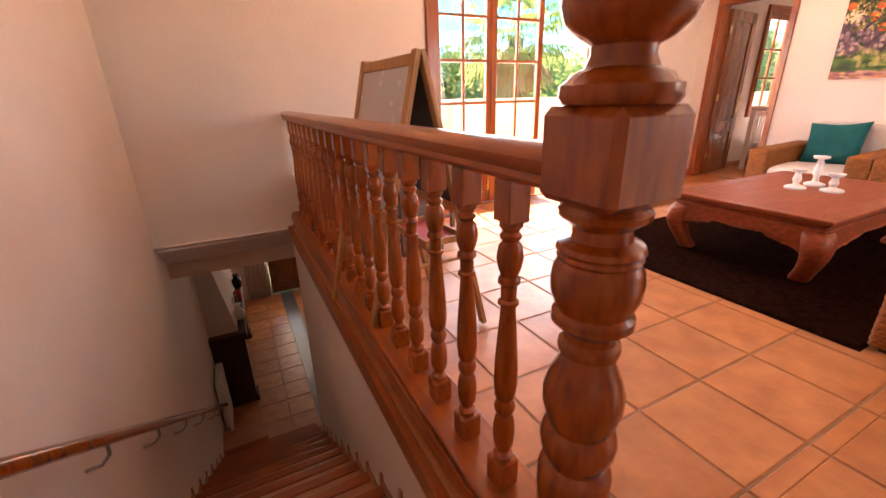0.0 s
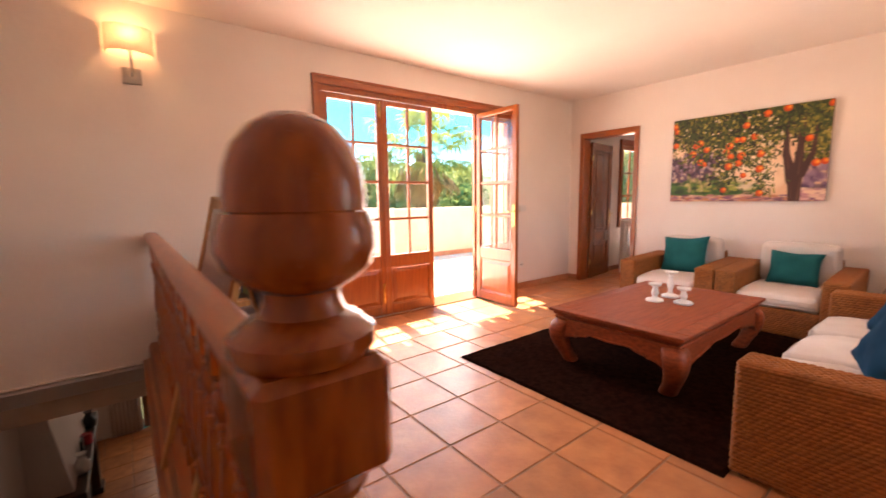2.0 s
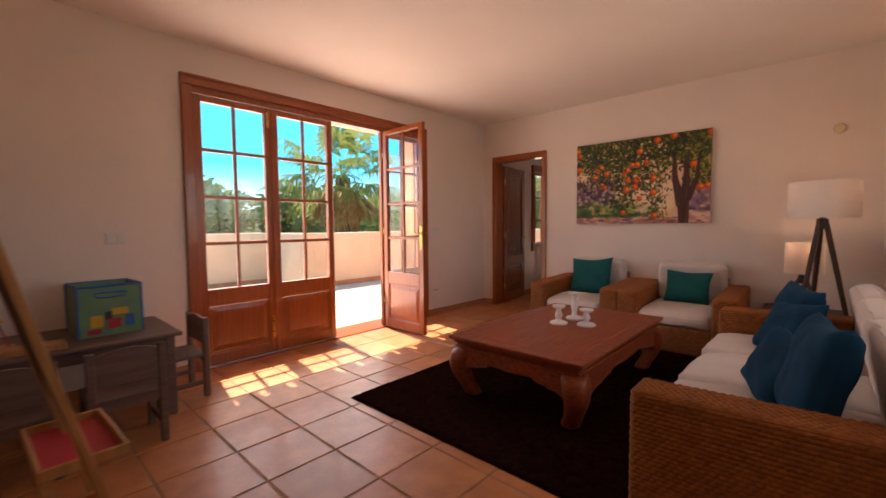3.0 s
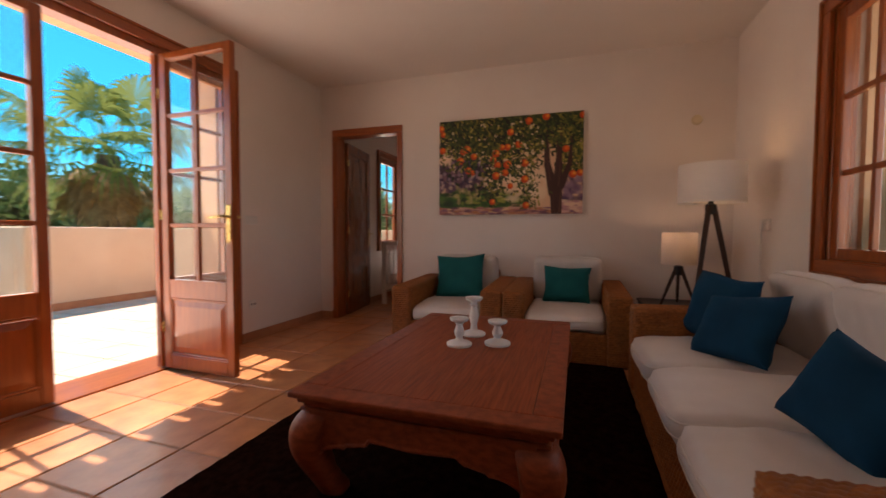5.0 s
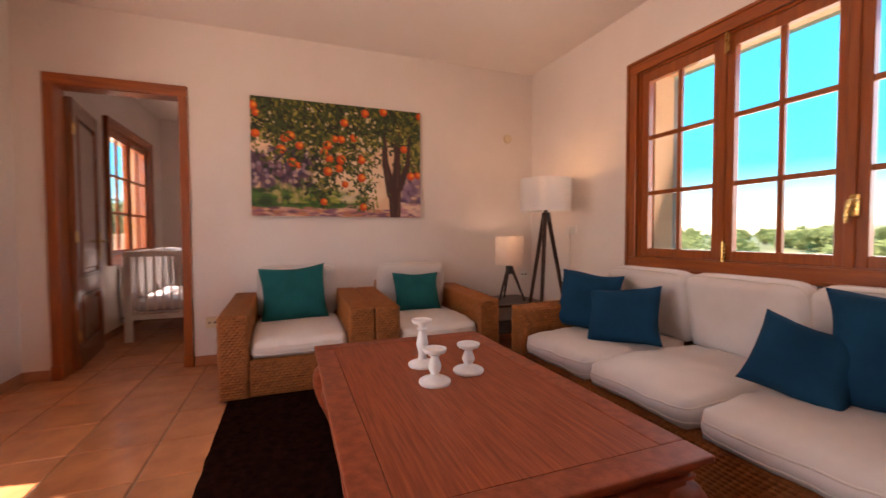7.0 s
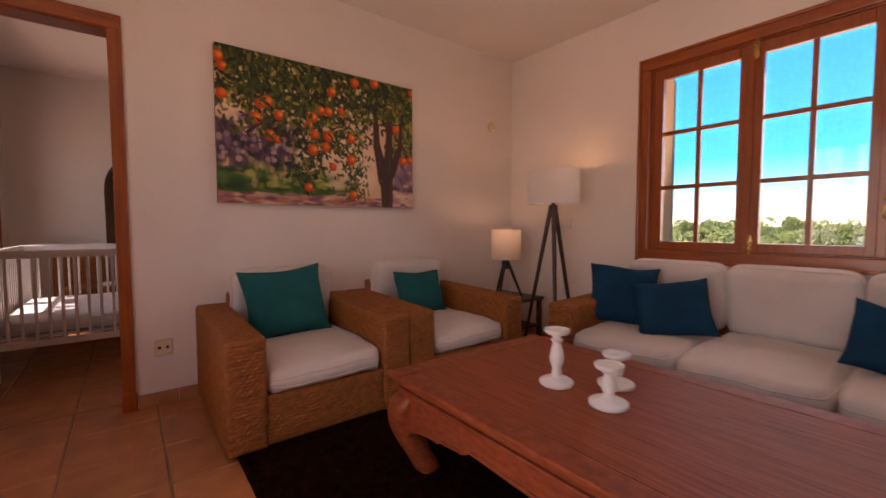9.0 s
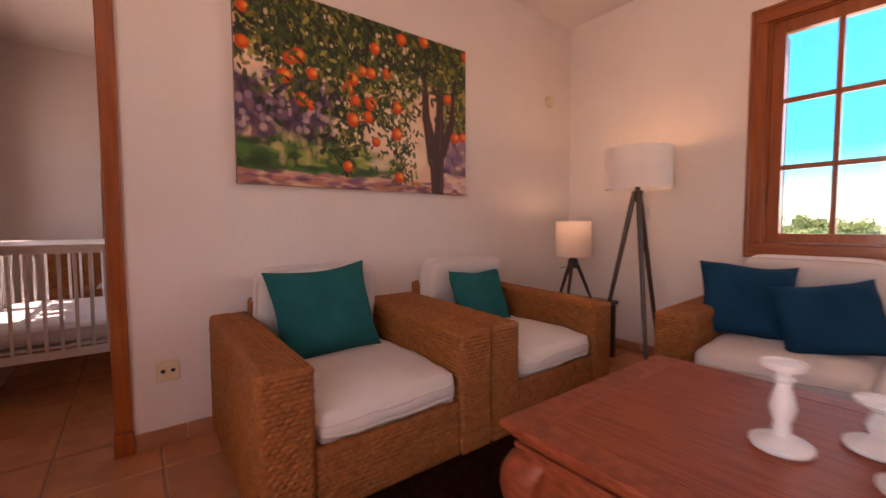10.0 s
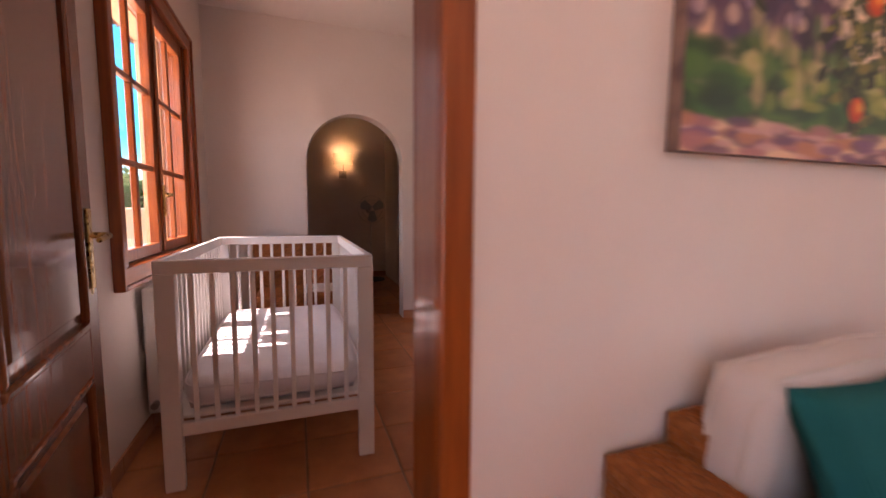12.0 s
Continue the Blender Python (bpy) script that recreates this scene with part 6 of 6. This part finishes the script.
wb = thing("wicker_chair", pose(8.72, 3.18, 0.0), "brown wicker chair behind the cot", "chair")
wicker_block("seat_block", wb, -0.28, -0.30, 0.02, 0.10, 0.30, 0.42, 0.0, "xyYZ")
wicker_block("backrest", wb, 0.10, -0.34, 0.02, 0.20, 0.34, 0.80, 0.0, "xyYZ")
cl = thing("folded_cloth", pose(8.62, 3.02, 0.425), "white folded cloth on the wicker chair", "cloth")
for k in range(2):
    boxed("fold", (-0.14, -0.12, 0.012 * k, 0.12, 0.12 - 0.01 * k, 0.011 + 0.012 * k), CUSHION, cl, 0.004)

fan = thing("standing_fan", pose(11.35, 2.16, 0.0), "grey standing fan with three blades at rest", "fan")
bm = bmesh.new()
lathe(bm, [(0.20, 0), (0.20, 0.015), (0.04, 0.04)], 24)
part("base", bm, BLACK, fan, smooth=True)
bm = bmesh.new()
tube(bm, [(0, 0, 0.03), (0, 0, 1.0)], 0.014, 10)
part("pole", bm, PLASTIC_W, fan, smooth=True)
bm = bmesh.new()
tube(bm, [(-0.10, 0, 1.05), (0.10, 0, 1.05)], [0.05, 0.06], 16)
part("motor", bm, PLASTIC_W, fan, smooth=True)
for k in range(3):
    bm = bmesh.new()
    an = 2 * math.pi * k / 3 + 0.5
    prism(bm, [(0.04 * math.cos(an - 1) , 1.05 + 0.04 * math.sin(an - 1)), (0.17 * math.cos(an - 0.42), 1.05 + 0.17 * math.sin(an - 0.42)), (0.185 * math.cos(an), 1.05 + 0.185 * math.sin(an)), (0.17 * math.cos(an + 0.42), 1.05 + 0.17 * math.sin(an + 0.42)), (0.04 * math.cos(an + 1), 1.05 + 0.04 * math.sin(an + 1))], -0.13, -0.126, "x")
    part("blade", bm, SHUTTER, fan)
bm = bmesh.new()
for r in (0.08, 0.14, 0.20):
    tube(bm, [(-0.17 + 0.1 * (r / 0.2) ** 3, r * math.cos(2 * math.pi * k / 28), 1.05 + r * math.sin(2 * math.pi * k / 28)) for k in range(29)], 0.002, 5, False)
for k in range(24):
    an = 2 * math.pi * k / 24
    tube(bm, [(-0.17, 0.03 * math.cos(an), 1.05 + 0.03 * math.sin(an)), (-0.16, 0.12 * math.cos(an), 1.05 + 0.12 * math.sin(an)), (-0.07, 0.2 * math.cos(an), 1.05 + 0.2 * math.sin(an))], 0.0012, 4)
part("guard", bm, STEEL, fan)

# ---- outside: terrace ----
bm = bmesh.new()
box(bm, -3.0, YN + 0.32, -0.35, 14.0, 9.4, -0.035)
structure("terrace", bm, TERRACE, "sunlit pale terrace floor", "terrace")
# added unseen slab: stops the sun reaching the lower hall floor through door_4
bm = bmesh.new()
box(bm, -1.2, 9.41, -0.35, 3.2, 11.2, -0.12, 0.01)
structure("hall_sun_blocker", bm, CREAM_WALL, "cream rendered slab added out of view to keep sun off the hall door", "roof")
bm = bmesh.new()
for i in range(26):
    for j in range(14):
        x, y = 0.5 + i * 0.36, YN + 0.36 + j * 0.36
        if y > 9:
            continue
        box(bm, x + 0.004, y + 0.004, -0.036, x + 0.356, y + 0.356, -0.028, 0.0)
tt = part("terrace_tiles", bm, TERRACE)
tagged(tt, "pale clay terrace tiles", "tiles", kind="stuff")
bm = bmesh.new()
for dims in ((4.95, 7.42, 12.0, 7.60), (4.95, 7.60, 5.13, 8.95), (-3.0, 8.95, 5.13, 9.13), (11.82, YN + 0.3, 12.0, 7.42)):
    box(bm, dims[0], dims[1], -0.035, dims[2], dims[3], 1.05, 0.02, 2)
structure("parapet", bm, CREAM_WALL, "cream rendered terrace parapet", "wall")
bm = bmesh.new()
for dims in ((4.94, 7.405, 11.8, 7.42), (-3.0, 8.935, 4.95, 8.95), (4.935, 7.42, 4.95, 8.94)):
    box(bm, *dims[:2], -0.03, *dims[2:], 0.07, 0.003)
structure("terrace_skirting", bm, SKIRT, "terracotta skirting along the parapet", "baseboard")

# eaves with rows of round tiles along both long sides
roof = thing("roof_eaves", pose(0, 0, 0), "tiled roof eaves over the terrace door", "roof", kind="structure")
bm = bmesh.new()
prism(bm, [(YN + 0.1, 3.0), (YN + 0.60, 2.74), (YN + 0.60, 2.68), (YN + 0.32, 2.68), (YN + 0.1, 2.68)], -1.0, 12.6, "x")
part("soffit_board", bm, CREAM_WALL, roof)
tile_bm = bmesh.new()
for k in range(9):
    an = math.pi * k / 8
    for y, z in ((0, 0), (0.45, -0.20)):
        for r in (0.085, 0.070):
            tile_bm.verts.new((r * math.cos(an), y, z + r * math.sin(an) * 0.8))
tile_bm.verts.ensure_lookup_table()
for k in range(8):
    q = [tile_bm.verts[4 * (k + d) + e] for d in (0, 1) for e in range(4)]
    tile_bm.faces.new((q[0], q[4], q[6], q[2]))
    tile_bm.faces.new((q[1], q[3], q[7], q[5]))
    tile_bm.faces.new((q[2], q[6], q[7], q[3]))
    tile_bm.faces.new((q[0], q[1], q[5], q[4]))
tile_me = finish(tile_bm, "roof_tile", ROOF_TILE, True)
for k in range(60):
    ob = new("roof_tile", tile_me)
    ob.parent = roof
    ob.location = (-0.5 + 0.205 * k, YN + 0.285 + random.uniform(-0.012, 0.012), 2.86)


def shutter(m, w, h, n, label):
    s = thing("shutter", m, label, "shutter", "window shutters")
    bm = bmesh.new()
    for dims in ((0, 0, 0.05, h), (w - 0.05, 0, w, h), (0.05, 0, w - 0.05, 0.07), (0.05, h - 0.07, w - 0.05, h), (0.05, h / 2 - 0.03, w - 0.05, h / 2 + 0.03)):
        box(bm, dims[0], -0.018, dims[1], dims[2], 0.018, dims[3], 0.003)
    part("shutter_frame", bm, SHUTTER, s)
    me = None
    for k in range(n):
        z = 0.09 + (h - 0.18) * k / (n - 1)
        if abs(z - h / 2) < 0.045:
            continue
        if me is None:
            bm = bmesh.new()
            box(bm, 0.052, -0.022, -0.004, w - 0.052, 0.022, 0.004)
            me = finish(bm, "slat", SHUTTER)
        ob = new("slat", me)
        ob.parent = s
        ob.matrix_basis = pose(0, 0, z, 35, 0, 0)
    return s


shutter(pose(4.57, YS - 0.345, 0.82, 0, 0, -50), 0.55, 1.34, 26, "grey-blue louvred shutter folded open outside the window")
shutter(pose(2.20, YS - 0.345, 0.82, 0, 0, 230), 0.55, 1.34, 26, "grey-blue louvred shutter folded open outside the window")
shutter(pose(4.66, YN + 0.36, 0.02, 0, 0, 6), 0.62, 2.2, 40, "grey-blue louvred shutter folded open outside the French door")

# ---- ground, hills, plants ----
EARTH = material("dry_garden_ground", (0.17, 0.165, 0.075), 0.95, (0.085, 0.105, 0.035), 0.25, 0.5, 8, stain=0.2)
bm = bmesh.new()
n = 90
vs = {}
for i in range(n + 1):
    for j in range(n + 1):
        u, v = -1 + 2 * i / n, -1 + 2 * j / n
        x, y = 3 + 900 * u * abs(u) ** 1.5, 2 + 900 * v * abs(v) ** 1.5
        d = math.hypot(x - 3, y - 2)
        hill = max(0, d - 30) / 60
        z = -2.95 + min(hill, 1) * (2.6 + 1.8 * noise.noise(Vector((x * 0.02, y * 0.02, 0)))) + max(0, d - 150) / 750 * (26 + 30 * noise.noise(Vector((x * 0.005, y * 0.005, 3))))
        if y < 0:
            z = min(z, -0.9 + 0.5 * noise.noise(Vector((x * 0.02, 7, 0))))
        if d < 16:
            z = -2.95
        vs[i, j] = bm.verts.new((x, y, z))
for i in range(n):
    for j in range(n):
        bm.faces.new((vs[i, j], vs[i + 1, j], vs[i + 1, j + 1], vs[i, j + 1]))
structure("ground", bm, EARTH, "dry garden ground rising to scrubby hills", "ground", smooth=True)


def leaf_material(name, a):
    """Thin leaves that let part of the light through."""
    return shade_material(name, a, 0.42)


OLIVE = leaf_material("olive_foliage", (0.27, 0.31, 0.12))
PINE = leaf_material("pine_foliage", (0.13, 0.19, 0.06))
PALM_G = leaf_material("palm_green", (0.21, 0.26, 0.075))
STRAW = material("dry_palm_straw", (0.34, 0.22, 0.09), 0.9, (0.20, 0.12, 0.045), 8, 0.3, 60)
BARK = material("bark", (0.14, 0.09, 0.055), 0.9, (0.08, 0.05, 0.03), 6, 0.6, 30)


def bush_meshes(seed, r, h, count, leaf, mat, trunk=0.0):
    """Crown of many small leaf clumps in uneven lobes, and a stem with limbs."""
    rng = random.Random(seed)
    lobes = [(Vector((rng.uniform(-0.6, 0.6) * r, rng.uniform(-0.6, 0.6) * r, trunk + h * rng.uniform(0.25, 0.75))), rng.uniform(0.35, 0.6)) for _ in range(9)]
    verts, faces = [], []
    for _ in range(count):
        c, k = rng.choice(lobes)
        d = Vector((rng.gauss(0, 1), rng.gauss(0, 1), rng.gauss(0, 1))).normalized() * rng.uniform(0.55, 1.0)
        p = c + Vector((d.x * r * k, d.y * r * k, d.z * h * k * 0.75))
        a = Vector((rng.gauss(0, 1), rng.gauss(0, 1), rng.gauss(0, 1))).normalized()
        b = a.orthogonal().normalized()
        s = leaf * rng.uniform(0.6, 1.4)
        i = len(verts)
        verts += [p - a * s, p + b * s * 0.45, p + a * s, p - b * s * 0.45]
        faces.append((i, i + 1, i + 2, i + 3))
    me = bpy.data.meshes.new("crown")
    me.from_pydata([tuple(q) for q in verts], [], faces)
    me.materials.append(mat)
    bm = bmesh.new()
    tube(bm, [(0, 0, -0.3), (0.02 * r, 0, trunk * 0.5), (0, 0.03 * r, trunk + h * 0.3)], [0.09 * r, 0.06 * r, 0.03 * r], 8)
    for c, k in lobes[:5]:
        tube(bm, [(0, 0, trunk * 0.6), c * 0.6 + Vector((0, 0, trunk * 0.3)), c], [0.045 * r, 0.03 * r, 0.012 * r], 6)
    tr = finish(bm, "trunk", BARK, True)
    return me, tr


def plant(name, meshes, m, label, group):
    t = thing(name, m, label, "tree" if "tree" in name else "bush", group)
    for nm, me in zip(("crown", "trunk"), meshes):
        ob = new(nm, me)
        ob.parent = t
    return t


def ground_z(x, y):
    d = math.hypot(x - 3, y - 2)
    return -2.95 if d < 30 else -2.95 + min((d - 30) / 60, 1) * 2.6 - 0.4


BUSH = [bush_meshes(10 + k, 1.6, 2.2, 1500, 0.16, OLIVE, 0.3) for k in range(3)]
TREE = [bush_meshes(20 + k, 2.4, 3.6, 2600, 0.20, (OLIVE, PINE)[k % 2], 1.6) for k in range(4)]
rs = random.Random(3)
for k in range(150):
    x, y = rs.uniform(-45, 75), -rs.uniform(36, 85)
    plant("bush", BUSH[k % 3], pose(x, y, ground_z(x, y), 0, 0, rs.uniform(0, 360)) @ Matrix.Scale(rs.uniform(0.7, 1.5), 4), "round grey-green Mediterranean bush on the slope", "bushes on the slope")
for k in range(70):
    x, y = rs.uniform(-14, 60), rs.uniform(18, 46)
    plant("tree", TREE[k % 4], pose(x, y, -3.0, 0, 0, rs.uniform(0, 360)) @ Matrix.Scale(rs.uniform(0.9, 1.55), 4), "leafy green garden tree beyond the terrace", "garden trees")

palm = thing("palm_tree", pose(7.95, 10.6, -2.95), "fan palm with green fronds and a dry straw skirt", "tree")
PZ = 5.55
bm = bmesh.new()
tube(bm, [(0, 0, 0), (0.05, 0, 2), (0.02, 0.03, 4), (0, 0, PZ)], [0.3, 0.24, 0.24, 0.22], 14)
part("trunk", bm, BARK, palm, smooth=True)


def frond(verts, faces, rng, az, el, ln, droop, blades, fan_r):
    d = Vector((math.cos(az) * math.cos(el), math.sin(az) * math.cos(el), math.sin(el)))
    base = Vector((0, 0, PZ))
    hub = base + d * ln
    side = d.cross(Vector((0, 0, 1))).normalized()
    up = side.cross(d).normalized()
    i = len(verts)
    w = side * 0.018
    verts.extend([base - w, base + w, hub + w * 0.7, hub - w * 0.7])
    faces.append((i, i + 1, i + 2, i + 3))
    for k in range(blades):
        a = math.radians(-105 + 210 * k / (blades - 1)) + rng.uniform(-0.04, 0.04)
        r = fan_r * (0.75 + 0.25 * math.cos(a)) * rng.uniform(0.85, 1.1)
        e = (d * math.cos(a) + side * math.sin(a) + up * 0.12).normalized()
        p1 = hub + e * r * 0.55 + up * 0.02
        p2 = hub + e * r * 0.82 - Vector((0, 0, droop * r * 0.12))
        p3 = hub + e * r - Vector((0, 0, droop * r * rng.uniform(0.25, 0.55)))
        s = e.cross(up).normalized() * 0.032
        i = len(verts)
        verts.extend([hub, p1 - s, p1 + s, p2 - s * 0.7, p2 + s * 0.7, p3])
        faces.extend([(i, i + 1, i + 2), (i + 1, i + 3, i + 4, i + 2), (i + 3, i + 5, i + 4)])


def frond_mesh(name, mat, count, el, ln, droop, fan_r, seed):
    rng = random.Random(seed)
    verts, faces = [], []
    for k in range(count):
        frond(verts, faces, rng, k * 2.399 + rng.uniform(-0.2, 0.2), math.radians(rng.uniform(*el)), rng.uniform(*ln), droop, 22, fan_r)
    me = bpy.data.meshes.new(name)
    me.from_pydata([tuple(v) for v in verts], [], faces)
    me.materials.append(mat)
    ob = new(name, me)
    ob.parent = palm
    return ob


tagged(frond_mesh("crown", PALM_G, 34, (-30, 78), (0.8, 1.45), 1.25, 0.88, 4), "green fan-shaped fronds")
tagged(frond_mesh("dry_skirt", STRAW, 30, (-84, -38), (0.5, 1.15), 1.0, 0.62, 5), "dry straw-coloured hanging fronds")

lay_tiles()
